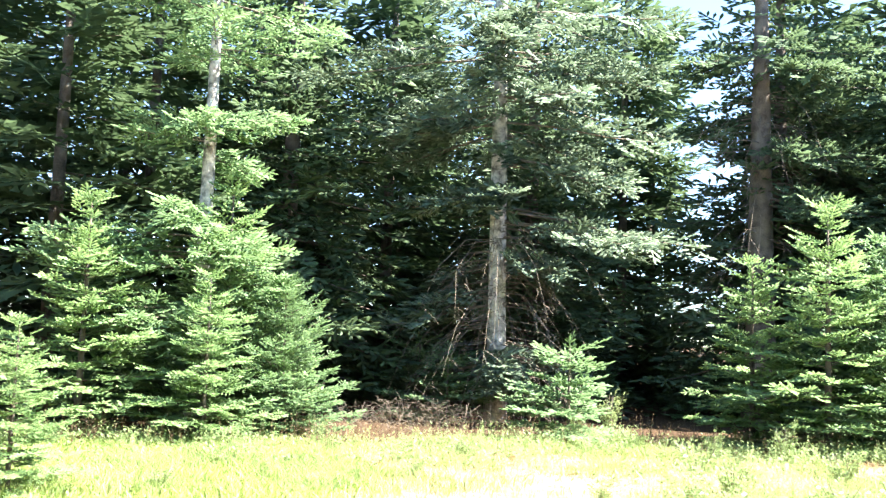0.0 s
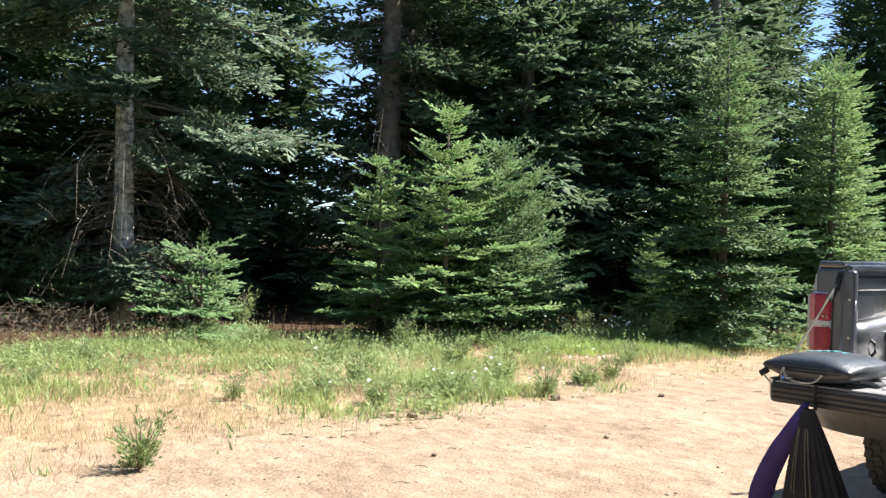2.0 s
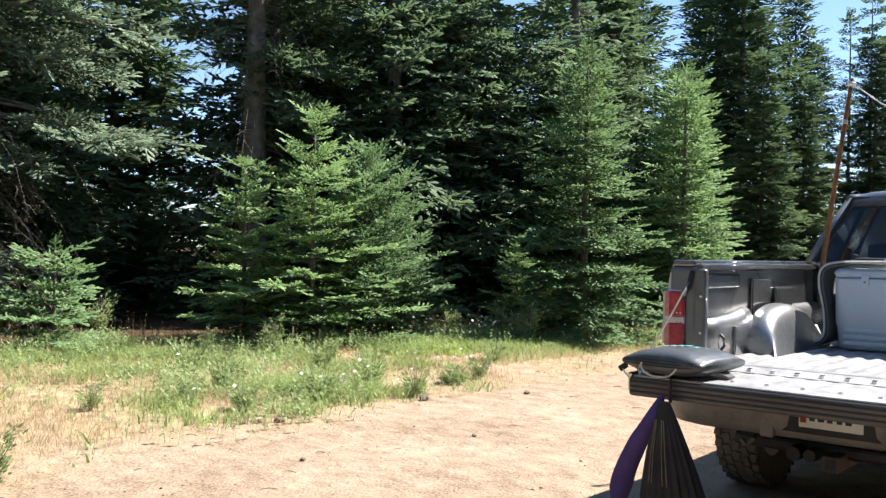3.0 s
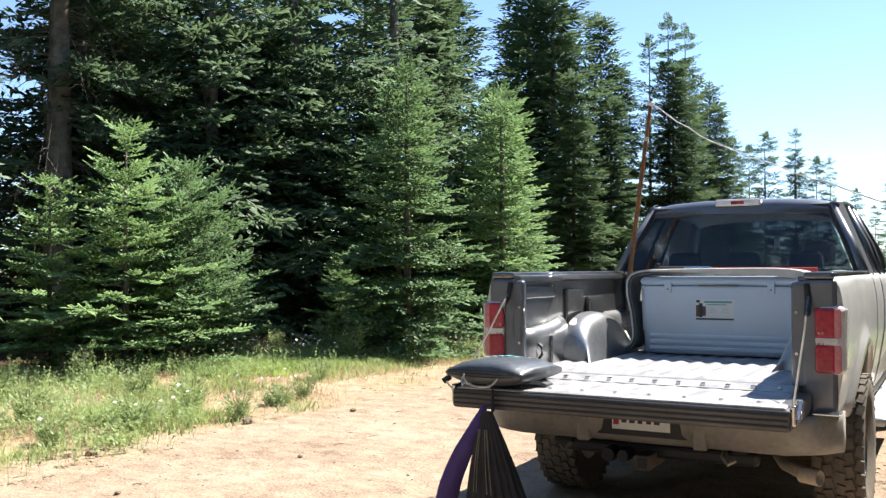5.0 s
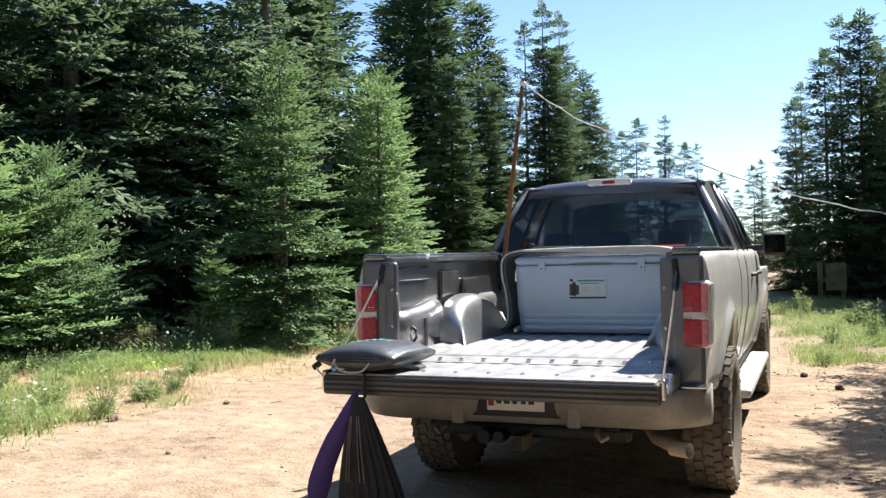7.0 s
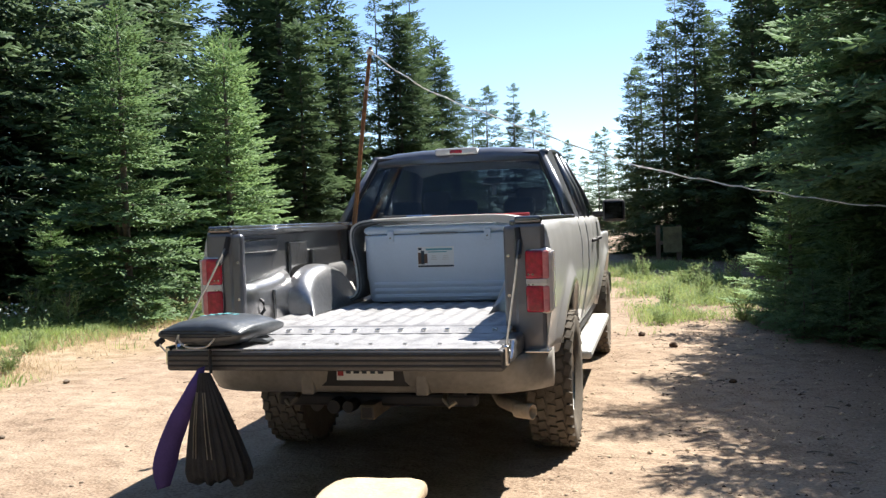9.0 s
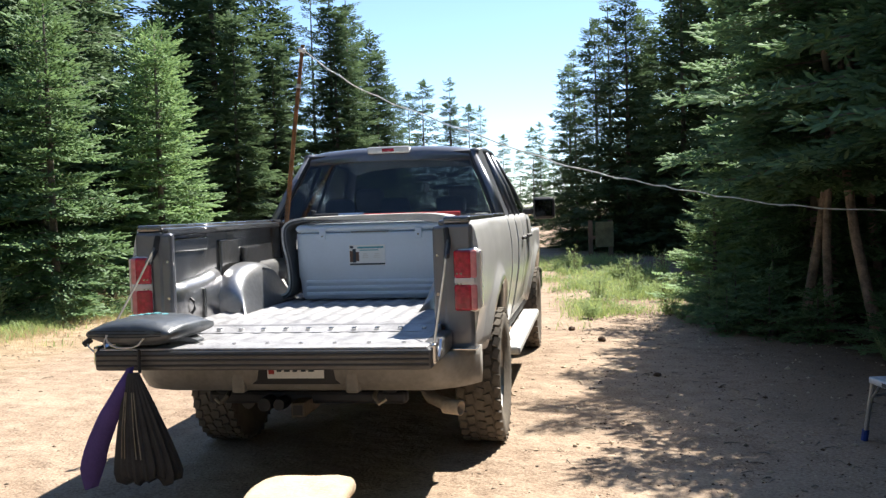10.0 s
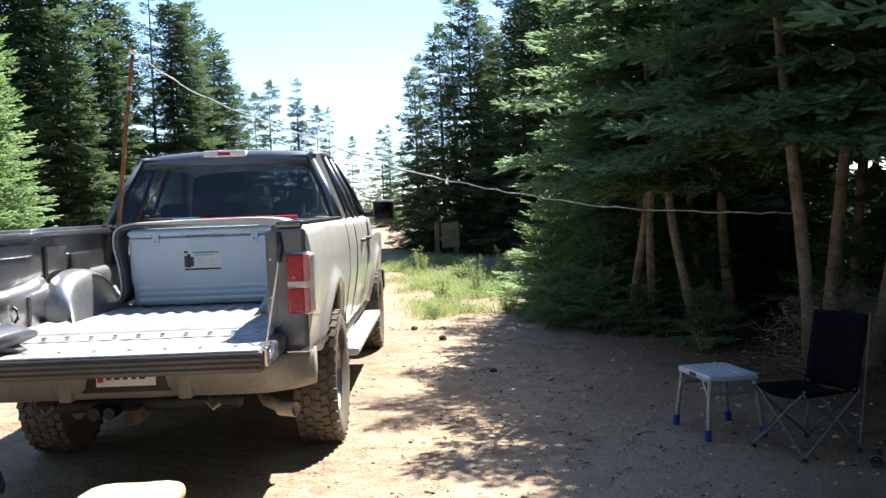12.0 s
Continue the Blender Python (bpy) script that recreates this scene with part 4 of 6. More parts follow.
    part("steering_wheel", tube(wheel_ring, 0.014, 6), M["black"], truck)
    mirror = part("rear_view_mirror", block(-0.09, 0.09, 3.86, 3.885, 1.72, 1.79, 0.01), M["chrome"], truck)
    part("hanging_tag", block(-0.005, 0.04, 3.86, 3.863, 1.62, 1.71, 0.001), M["white_plate"], mirror)


def build_underside():
    # rear bumper: centre bar with a notch for the plate, wrapped ends
    rings = []
    for x in np.linspace(-0.94, 0.94, 31):
        wrap = max(0.0, (abs(x) - 0.70) / 0.24)
        yb = -0.16 + 0.20 * wrap ** 2.2
        notch = 0.05 if abs(x) < 0.22 else 0.0
        rings.append([Vector((x, yb + notch, 0.735)), Vector((x, yb - 0.015 + notch, 0.70)), Vector((x, yb + 0.0 + notch, 0.60)), Vector((x, yb + 0.05 + notch, 0.545)), Vector((x, yb + 0.10, 0.53 + 0.02 * wrap)), Vector((x, yb + 0.13, 0.60)), Vector((x, yb + 0.13, 0.735))])
    bump = part("rear_bumper", loft(rings), M["bumper"], truck, "dusty grey step bumper", smooth=True)
    part("step_pad", block(-0.24, 0.24, -0.17, -0.03, 0.735, 0.745, 0.004), M["black"], bump)
    for sgn in (1, -1):
        part("step_pad", block(*sorted((sgn * 0.40, sgn * 0.80)), -0.14, -0.03, 0.735, 0.743, 0.004), M["black"], bump)
        part("bumper_ledge", block(*sorted((sgn * 0.82, sgn * 0.945)), -0.10, 0.03, 0.742, 0.752, 0.004), M["chrome"], bump)
        part("bumper_bracket", block(*sorted((sgn * 0.27, sgn * 0.34)), -0.165, -0.08, 0.535, 0.71, 0.012), M["bumper"], bump)
        part("tow_hook", tube([(sgn * 0.40, -0.02, 0.53), (sgn * 0.40, -0.08, 0.50), (sgn * 0.43, -0.10, 0.47), (sgn * 0.46, -0.08, 0.49)], 0.013, 8), M["steel"], bump)
        part("mud_panel", block(*sorted((sgn * 0.86, sgn * 0.885)), 0.10, 0.42, 0.60, 0.74, 0.01), M["bumper"], bump)
    plate = part("number_plate", block(-0.1525, 0.1525, -0.135, -0.13, 0.607, 0.759, 0.002), M["white_plate"], truck, "white plate with red edge mark")
    for k, (xa, xb) in enumerate(((-0.10, -0.075), (-0.06, -0.03), (-0.015, 0.01), (0.03, 0.055), (0.07, 0.10))):
        part("dark_bar", block(xa, xb, -0.138, -0.135, 0.642, 0.73, 0.0), M["ink"], plate)
    part("red_mark", block(-0.145, -0.115, -0.138, -0.135, 0.63, 0.735, 0.0), M["red"], plate)
    # flat black panel darkening the bumper notch behind the plate
    part("plate_recess", block(-0.25, 0.25, -0.1285, -0.10, 0.575, 0.735, 0.004), M["black"], truck)
    hitch = part("hitch", block(-0.038, 0.038, -0.12, 0.30, 0.40, 0.476, 0.006), M["hitch_steel"], truck)
    part("hitch_mouth", block(-0.026, 0.026, -0.124, -0.10, 0.412, 0.464, 0.0), M["black"], hitch)
    part("hitch_bar", block(-0.55, 0.55, 0.02, 0.10, 0.44, 0.51, 0.02), M["black"], hitch)
    part("socket", lathe([(0.0, -0.10), (0.035, -0.10), (0.04, -0.06), (0.04, 0.0)], (-0.19, 0.0, 0.46), "y", 14), M["black"], hitch)
    part("socket", lathe([(0.0, -0.10), (0.03, -0.10), (0.035, -0.06), (0.035, 0.0)], (-0.11, 0.0, 0.46), "y", 14), M["black"], hitch)
    pipe = tube([(0.45, 1.2, 0.48), (0.55, 0.5, 0.46), (0.66, 0.15, 0.45), (0.80, -0.02, 0.435)], 0.034, 12, None, False)
    part("exhaust_pipe", pipe, M["dusty_pipe"], truck, smooth=True)
    tip = lathe([(0.037, -0.05), (0.039, 0.05), (0.033, 0.05), (0.032, -0.05)], (0, 0, 0), "x", 16)
    tip.transform(pose(0.80, -0.02, 0.435, 0, 0, -25))
    part("exhaust_tip", tip, M["dusty_pipe"], truck, smooth=True)
    part("axle", tube([(-0.72, AXLE, TYRE_R), (-0.1, AXLE, TYRE_R), (0.1, AXLE, TYRE_R), (0.72, AXLE, TYRE_R)], [0.045, 0.055, 0.055, 0.045], 10), M["steel"], truck)
    part("differential", lathe([(0.0, -0.14), (0.10, -0.10), (0.14, 0.0), (0.10, 0.12), (0.0, 0.16)], (0, AXLE, TYRE_R), "y", 16), M["steel"], truck, smooth=True)
    for sgn in (1, -1):
        part("frame_rail", block(*sorted((sgn * 0.42, sgn * 0.50)), 0.0, 5.6, 0.50, 0.64, 0.015), M["black"], truck)
        part("inner_arch", block(*sorted((sgn * 0.56, sgn * 0.60)), 0.55, 1.56, 0.55, 0.84, 0.02), M["black"], truck)
    part("spare_wheel", lathe([(0.12, 0.56), (0.30, 0.55), (0.36, 0.62), (0.30, 0.70), (0.12, 0.69)], (0, 0.50, 0), "z", 24), M["rubber"], truck, smooth=True)
    part("under_bed", block(-0.72, 0.72, 0.05, 1.98, FLOOR - 0.10, FLOOR - 0.035, 0.01), M["black"], truck)


build_bed()
build_tailgate()
for wx, sg in ((0.845, 1), (-0.81, -1)):
    for wy in (AXLE, AXLE + WHEELBASE):
        build_wheel(wx, wy, sg)
build_cab()
build_underside()


# ---- things in the truck's bed ----
M.update(
    # blue of the skylight is put into the white plastic's colour
    cooler=material("skylit_white_plastic", (0.58, 0.66, 0.75), 0.45, 0, 0.06, 4, 0.05, 60),
    foam=material("pale_grey_foam", (0.62, 0.61, 0.58), 0.8, 0, 0.15, 8, 0.3, 90),
    dull_foam=material("dull_grey_foam", (0.16, 0.165, 0.17), 0.8, 0, 0.2, 8, 0.2, 90),
    paper=material("label_paper", (0.70, 0.71, 0.70), 0.5, 0, 0.05),
    teal=material("teal_print", (0.10, 0.32, 0.36), 0.6),
    brown=material("brown_print", (0.12, 0.07, 0.05), 0.6),
    vinyl=material("dark_grey_vinyl", (0.055, 0.06, 0.066), 0.36, 0, 0.25, 8, 0.2, 30),
    bag=material("grey_blue_vinyl", (0.062, 0.070, 0.080), 0.36, 0, 0.3, 7, 0.25, 30, spec=0.6),
    net=material("black_ribbed_cloth", (0.022, 0.022, 0.024), 0.7, 0, 0.4, 10, 0.3, 80),
    purple=material("purple_cloth", (0.085, 0.055, 0.21), 0.8, 0, 0.2, 8, 0.3, 90),
    cord=material("pale_cord", (0.55, 0.52, 0.46), 0.8, 0, 0.2, 30, 0.3, 150),
    rope=material("white_rope", (0.80, 0.79, 0.74), 0.7, 0, 0.15, 30, 0.4, 200),
    bamboo=material("brown_rod", (0.20, 0.085, 0.03), 0.4, 0, 0.4, 20, 0.1, 80),
    alu=material("grey_aluminium", (0.36, 0.37, 0.39), 0.4, 0.8, 0.1, 12, 0.05, 80),
    stool_top=material("pale_blue_grey_tread", (0.42, 0.47, 0.53), 0.5, 0.2, 0.12, 12, 0.2, 60),
    blue=material("blue_rubber", (0.01, 0.04, 0.22), 0.6),
    navy=material("navy_polyester", (0.003, 0.0035, 0.007), 0.95, 0, 0.3, 8, 0.3, 120, spec=0.1),
    leg_grey=material("dull_grey_tube", (0.16, 0.165, 0.17), 0.5, 0.5, 0.2, 12, 0.05, 80),
    tan=material("dusty_tan_plastic", (0.50, 0.39, 0.27), 0.8, 0, 0.25, 8, 0.4, 60),
    wood=material("weathered_board", (0.16, 0.11, 0.075), 0.9, 0, 0.4, 4, 0.5, 40),
    old_sign=material("faded_yellow_green_board", (0.17, 0.155, 0.08), 0.85, 0, 0.45, 5, 0.3, 40),
    stone=material("grey_brown_stone", (0.20, 0.155, 0.115), 0.9, 0, 0.4, 9, 0.6, 40),
    cone=material("brown_cone_scale", (0.085, 0.05, 0.03), 0.9, 0, 0.4, 30, 0.5, 80),
)


def build_cooler():
    box = thing("cooler", "large white ice chest with a paper label on the truck bed", "cooler", at=(0.098, 1.26, FLOOR + 0.0125))
    rings = []
    for z, hw, d0, d1 in ((0.0, 0.435, 0.03, 0.42), (0.02, 0.445, 0.015, 0.435), (0.14, 0.452, 0.006, 0.444), (0.155, 0.458, 0.0, 0.45), (0.43, 0.462, -0.004, 0.454), (0.445, 0.462, -0.004, 0.454)):
        ring, r = [], 0.075
        for cx, cy, a0 in ((hw - r, d0 + r, -90), (hw - r, d1 - r, 0), (-hw + r, d1 - r, 90), (-hw + r, d0 + r, 180)):
            for k in range(5):
                a = radians(a0 + 22.5 * k)
                ring.append(Vector((cx + r * math.cos(a), cy + r * math.sin(a), z)))
        rings.append(ring)
    box.scale = (1.16, 1.0, 1.0)
    body = part("body", loft(rings), M["cooler"], box, smooth=True)
    for k in range(3):
        part("moulded_rib", block(-0.40, 0.40, -0.007, 0.02, 0.028 + 0.04 * k, 0.052 + 0.04 * k, 0.007, 3), M["cooler"], body)
    lid = part("lid", block(-0.458, 0.458, -0.006, 0.456, 0.448, 0.505, 0.034, 5), M["cooler"], box)
    for sx in (-0.29, 0.27):
        latch = part("latch", block(sx - 0.02, sx + 0.02, -0.018, -0.004, 0.40, 0.47, 0.005), M["cooler"], box)
        part("pin", tube([(sx, -0.022, 0.425), (sx, -0.014, 0.425)], 0.006, 8), M["steel"], latch)
    part("lid_lip", block(-0.12, 0.10, -0.010, -0.002, 0.446, 0.452, 0.002), M["steel"], lid)
    for sx in (-1, 1):
        part("handle", block(*sorted((sx * 0.46, sx * 0.485)), 0.15, 0.31, 0.33, 0.37, 0.008), M["cooler"], box)
    label = part("label", block(-0.13, 0.105, -0.0075, -0.0045, 0.262, 0.398, 0.0), M["paper"], box, "white printed label")
    label.location, label.scale = (-0.02, 0.0, -0.036), (0.89, 1.0, 1.0)
    part("heading_bar", block(-0.075, 0.095, -0.0095, -0.0075, 0.374, 0.386, 0.0), M["teal"], label)
    part("heading_bar", block(-0.060, 0.060, -0.0095, -0.0075, 0.360, 0.366, 0.0), M["teal"], label)
    for xa, za, zb, mat in ((-0.127, 0.285, 0.360, "brown"), (-0.108, 0.282, 0.372, "ink"), (-0.088, 0.290, 0.352, "brown"), (-0.125, 0.376, 0.392, "ink")):
        part("picture_patch", block(xa, xa + 0.022, -0.0095, -0.0075, za, zb, 0.0), M[mat], label)
    part("text_bar", block(-0.128, 0.103, -0.0095, -0.0075, 0.265, 0.276, 0.0), M["ink"], label)
    for xa, xb in ((-0.045, -0.005), (0.03, 0.075)):
        for k in range(3):
            part("text_bar", block(xa + 0.004 * k, xb - 0.003 * k, -0.0095, -0.0075, 0.310 + 0.012 * k, 0.317 + 0.012 * k, 0.0), M["foam"], label)


def ribbon(points, width_dir, width, thick, bm=None):
    """A flat strip through points, width along a given direction."""
    pts = [Vector(p) for p in points]
    w = Vector(width_dir).normalized()
    rings = []
    for i, p in enumerate(pts):
        d = (pts[min(i + 1, len(pts) - 1)] - pts[max(i - 1, 0)]).normalized()
        n = d.cross(w).normalized() * thick / 2
        ww = w * (width[i] if isinstance(width, (list, tuple)) else width) / 2
        rings.append([p - ww - n, p + ww - n, p + ww + n, p - ww + n])
    return loft(rings, True, True, bm)


def smooth_path(points, n=6):
    """Points of a curve that runs through the given ones."""
    p = [Vector(q) for q in points]
    p = [p[0] * 2 - p[1]] + p + [p[-1] * 2 - p[-2]]
    out = []
    for i in range(1, len(p) - 2):
        for k in range(n):
            t = k / n
            out.append(0.5 * (2 * p[i] + (p[i + 1] - p[i - 1]) * t + (2 * p[i - 1] - 5 * p[i] + 4 * p[i + 1] - p[i + 2]) * t * t + (3 * p[i] - p[i - 1] - 3 * p[i + 1] + p[i + 2]) * t ** 3))
    return out + [p[-2]]


def build_bed_things():
    mat = thing("sleeping_mat", "long pale grey foam mat draped over the cooler", "foam mat")
    path = smooth_path([(-0.63, 1.41, 1.0), (-0.59, 1.41, 0.93), (-0.53, 1.41, 0.915), (-0.485, 1.41, 0.97), (-0.49, 1.41, 1.12), (-0.52, 1.41, 1.28), (-0.50, 1.41, 1.385), (-0.38, 1.41, 1.425), (-0.1, 1.41, 1.430), (0.2, 1.41, 1.432), (0.48, 1.41, 1.428), (0.63, 1.41, 1.40), (0.69, 1.41, 1.33)])
    part("strip", ribbon(path, (0, 1, 0), 0.30, 0.012), M["foam"], mat, smooth=False)
    path2, path3 = [], []
    for i, p in enumerate(path):
        d = (path[min(i + 1, len(path) - 1)] - path[max(i - 1, 0)]).normalized()
        n = d.cross(Vector((0, 1, 0))).normalized()
        path2.append(p - n * 0.012)
        path3.append(p - n * 0.022)
    part("dark_core", ribbon(path2, (0, 1, 0), 0.294, 0.012), M["vinyl"], mat)
    part("inner_skin", ribbon(path3, (0, 1, 0), 0.298, 0.006), M["dull_foam"], mat)
    lip = smooth_path([(-0.36, 1.252, 1.424), (-0.1, 1.25, 1.424), (0.2, 1.25, 1.420), (0.46, 1.248, 1.412), (0.62, 1.248, 1.385), (0.69, 1.25, 1.33)])
    part("front_edge", ribbon(lip, (0, -0.35, 1), [0.012 + 0.045 * min(1.0, i / 20) for i in range(len(lip))], 0.008), M["foam"], mat)
    tail = smooth_path([(-0.69, 1.20, 1.085), (-0.655, 1.20, 1.04), (-0.62, 1.21, 0.985), (-0.58, 1.22, 0.95)])
    part("loose_end", ribbon(tail, (0.6, 1, 0.3), 0.045, 0.010), M["foam"], mat)
    jack = thing("bow_saw", "red bar with a black grip lying behind the cooler", "tool")
    part("bar", tube([(-0.12, 1.90, 1.428), (0.60, 1.90, 1.428)], 0.016, 10), M["red"], jack)
    part("sleeve", tube([(-0.30, 1.90, 1.437), (-0.11, 1.90, 1.436)], 0.017, 10), M["chrome"], jack)
    part("grip", tube([(-0.50, 1.90, 1.437), (-0.30, 1.90, 1.437)], 0.018, 10), M["black"], jack)
    part("knob", tube([(-0.50, 1.90, 1.435), (-0.49, 1.90, 1.475)], 0.02, 8), M["black"], jack)
    # bag on the tailgate
    bag = thing("dry_bag", "stuffed dark grey vinyl bag lying on the tailgate", "bag", at=(-0.625, -0.47, 0.848), turn=-5)
    rings = []
    for k in range(21):
        u = k / 20
        x = -0.205 + 0.44 * u
        e = max(0.12, 1 - abs(2 * u - 1) ** 2.6) ** 0.5
        ring = []
        for j in range(24):
            a = 2 * math.pi * j / 24
            cy, cz = math.cos(a), math.sin(a)
            y = 0.225 * math.copysign(abs(cy) ** 0.62, cy) * (0.93 + 0.07 * e)
            z = 0.066 + (0.066 if cz < 0 else 0.072) * math.copysign(abs(cz) ** 0.7, cz) * e
            # soft dents and creases
            z += 0.010 * noise.noise(Vector((x * 9, y * 9, 3.0))) * max(0.0, cz)
            y += 0.008 * noise.noise(Vector((x * 14, z * 20, 8.0)))
            ring.append(Vector((x + 0.012 * noise.noise(Vector((y * 8, z * 12, 1.0))), y, max(0.0, z))))
        rings.append(ring)
    body = part("body", loft(rings), M["bag"], bag, smooth=True)
    for k in range(6):
        xa = -0.115 + 0.042 * k
        e = (1 - abs(xa + 0.015) / 0.205 * abs((xa + 0.015) / 0.205) ** 1.6) ** 0.5
        zt = 0.066 + 0.072 * e + 0.010 * noise.noise(Vector(((xa + 0.015) * 9, 0.27, 3.0)))
        part("teal_bar", block(xa, xa + 0.030, 0.005, 0.05, zt - 0.012, zt + 0.0015, 0.0), M["teal"], body)
    for k in range(3):
        part("seam", tube(smooth_path([(-0.19, -0.212, 0.062 + 0.010 * k), (-0.06, -0.233 + 0.006 * k, 0.058 + 0.014 * k), (0.07, -0.233 + 0.006 * k, 0.058 + 0.014 * k), (0.19, -0.212, 0.062 + 0.010 * k)], 4), 0.003, 6), M["black"], body)
    flap = loft([[Vector((0.19, -0.06, 0.02)), Vector((0.19, 0.10, 0.02)), Vector((0.19, 0.10, 0.035)), Vector((0.19, -0.06, 0.05))], [Vector((0.245, 0.02, 0.004)), Vector((0.245, 0.09, 0.004)), Vector((0.245, 0.09, 0.010)), Vector((0.245, 0.02, 0.012))]])
    part("end_flap", flap, M["bag"], body)
    part("draw_cord", tube(smooth_path([(-0.08, -0.235, 0.07), (-0.075, -0.242, 0.045), (-0.04, -0.245, 0.018), (0.02, -0.245, 0.010), (0.08, -0.243, 0.02), (0.115, -0.236, 0.055)]), 0.0045, 6), M["cord"], bag)
    part("loose_cord", tube(smooth_path([(-0.08, -0.237, 0.068), (-0.088, -0.245, 0.04), (-0.083, -0.247, 0.005)]), 0.003, 6), M["cord"], bag)
    part("buckle", tube([(-0.19, -0.195, 0.045), (-0.222, -0.21, 0.02)], 0.015, 8), M["black"], bag)
    part("buckle_cord", tube(smooth_path([(-0.205, -0.205, 0.025), (-0.18, -0.23, 0.012), (-0.15, -0.236, -0.01)]), 0.004, 6), M["cord"], bag)
    # pleated black cloth hanging from the tailgate
    skirt = thing("hanging_cloth", "pleated black cloth hanging from the tailgate edge", "cloth")
    rings = []
    for z, r, cx in ((0.745, 0.028, -0.582), (0.70, 0.045, -0.578), (0.60, 0.078, -0.566), (0.50, 0.105, -0.552), (0.42, 0.126, -0.540), (0.35, 0.142, -0.530), (0.30, 0.150, -0.524), (0.265, 0.140, -0.522), (0.25, 0.10, -0.522)):
        ring = []
        for j in range(84):
            a = 2 * math.pi * j / 84
            fold = noise.noise(Vector((3.1 * math.cos(a), 3.1 * math.sin(a), 2.0)))
            pleat = 1 + (0.05 + 0.06 * abs(fold)) * (1 if j % 4 < 2 else -1) * min(1, (0.75 - z) * 5) + 0.22 * fold * (0.78 - z) * 2
            ring.append(Vector((cx + r * pleat * math.cos(a), -0.73 + 0.5 * r * pleat * math.sin(a), z - 0.05 * fold * max(0.0, 0.5 - z) * 4)))
        rings.append(ring)
    part("pleats", loft(rings), M["net"], skirt)
    for k in range(5):
        a = math.pi * (1.12 + 0.10 * k + 0.05 * (k % 2))
        part("pale_stripe", tube([(cx + 1.02 * r * math.cos(a), -0.73 + 0.56 * r * math.sin(a), z) for z, r, cx in ((0.66, 0.062, -0.572), (0.50, 0.108, -0.552), (0.36, 0.142, -0.531))], 0.0028, 5), M["steel"], skirt)
    part("tie", tube(smooth_path([(-0.57, -0.69, 0.85), (-0.57, -0.695, 0.80), (-0.56, -0.71, 0.74)]), 0.008, 6), M["black"], skirt)
    strap = thing("purple_strap", "purple cloth strap hanging beside the black cloth", "strap")
    sp = smooth_path([(-0.60, -0.72, 0.77), (-0.635, -0.75, 0.67), (-0.69, -0.765, 0.56), (-0.735, -0.77, 0.46), (-0.77, -0.77, 0.37), (-0.79, -0.765, 0.28), (-0.80, -0.76, 0.21)])
    widths = [float(np.interp(i / (len(sp) - 1), (0, 0.12, 0.3, 0.5, 0.75, 1), (0.03, 0.075, 0.11, 0.12, 0.12, 0.06))) for i in range(len(sp))]
    part("cloth", ribbon(sp, (1, 0.45, 0.25), widths, 0.005), M["purple"], strap, smooth=True)
    # rod and rope
    rod = thing("fishing_rod", "tall brown rod standing in the truck bed corner", "rod")
    part("blank", tube([(-0.745, 1.94, FLOOR + 0.005), (-0.72, 1.96, 1.43), (-0.645, 2.0, 2.1), (-0.572, 2.04, 2.72)], [0.019, 0.018, 0.016, 0.013], 8), M["bamboo"], rod)
    for q in (0.25, 0.5, 0.75):
        zz = 1.43 + 1.29 * q
        xx = -0.72 + 0.148 * q
        part("wrap", tube([(xx, 1.97 + 0.07 * q, zz), (xx + 0.003, 1.971 + 0.07 * q, zz + 0.03)], 0.019, 8), M["cord"], rod)
    line = thing("rope", "white twisted rope strung from rod to tree", "rope")
    a, b = Vector((-0.575, 2.035, 2.68)), Vector((4.73, 3.2, 1.29))
    drop = ((0, 2.68), (0.08, 2.38), (0.19, 2.12), (0.35, 1.79), (0.47, 1.62), (0.55, 1.53), (0.69, 1.40), (0.88, 1.32), (1, 1.29))
    pts = []
    for k, p in enumerate(smooth_path([(a.x + (b.x - a.x) * t, a.y + (b.y - a.y) * t, z) for t, z in drop], 9)):
        pts.append(p + Vector((0, 0.006 * math.sin(k * 1.9), 0.006 * math.sin(k * 1.3))))
    part("strand", tube(pts, 0.0045, 6), M["rope"], line)
    pts2 = [p + 0.007 * Vector((0, math.sin(k * 2.2), math.cos(k * 2.2))) for k, p in enumerate(pts)]
    part("strand", tube(pts2, 0.003, 5), M["rope"], line)
    part("knot", tube([a + Vector((-0.02, 0, 0.01)), a + Vector((0.02, 0, -0.01))], 0.02, 8), M["rope"], line)
    # tan box behind the tailgate, assumed to account for a sunlit patch there
    tan = thing("storage_box", "assumed dusty sand-coloured box behind the tailgate, for a sunlit patch", "box", at=(0.405, -1.38, 0.0), turn=6)
    part("body", block(-0.17, 0.17, -0.19, 0.19, 0.0, 0.35, 0.03, 3), M["tan"], tan)
    bm = block(-0.195, 0.195, -0.21, 0.21, 0.345, 0.415, 0.03, 4)
    bmesh.ops.subdivide_edges(bm, edges=[e for e in bm.edges if e.calc_length() > 0.1], cuts=7, use_grid_fill=True)
    for v in bm.verts:
        q = v.co * 9
        corner = max(0.0, abs(v.co.x) - 0.12) * max(0.0, abs(v.co.y) - 0.08)
        v.co += Vector((0.006 * noise.noise(q), 0.006 * noise.noise(q + Vector((5, 0, 0))), 0.006 * noise.noise(q + Vector((0, 7, 0))) - 2.2 * corner))
    part("lid", bm, M["tan"], tan, smooth=True)


build_cooler()
build_bed_things()


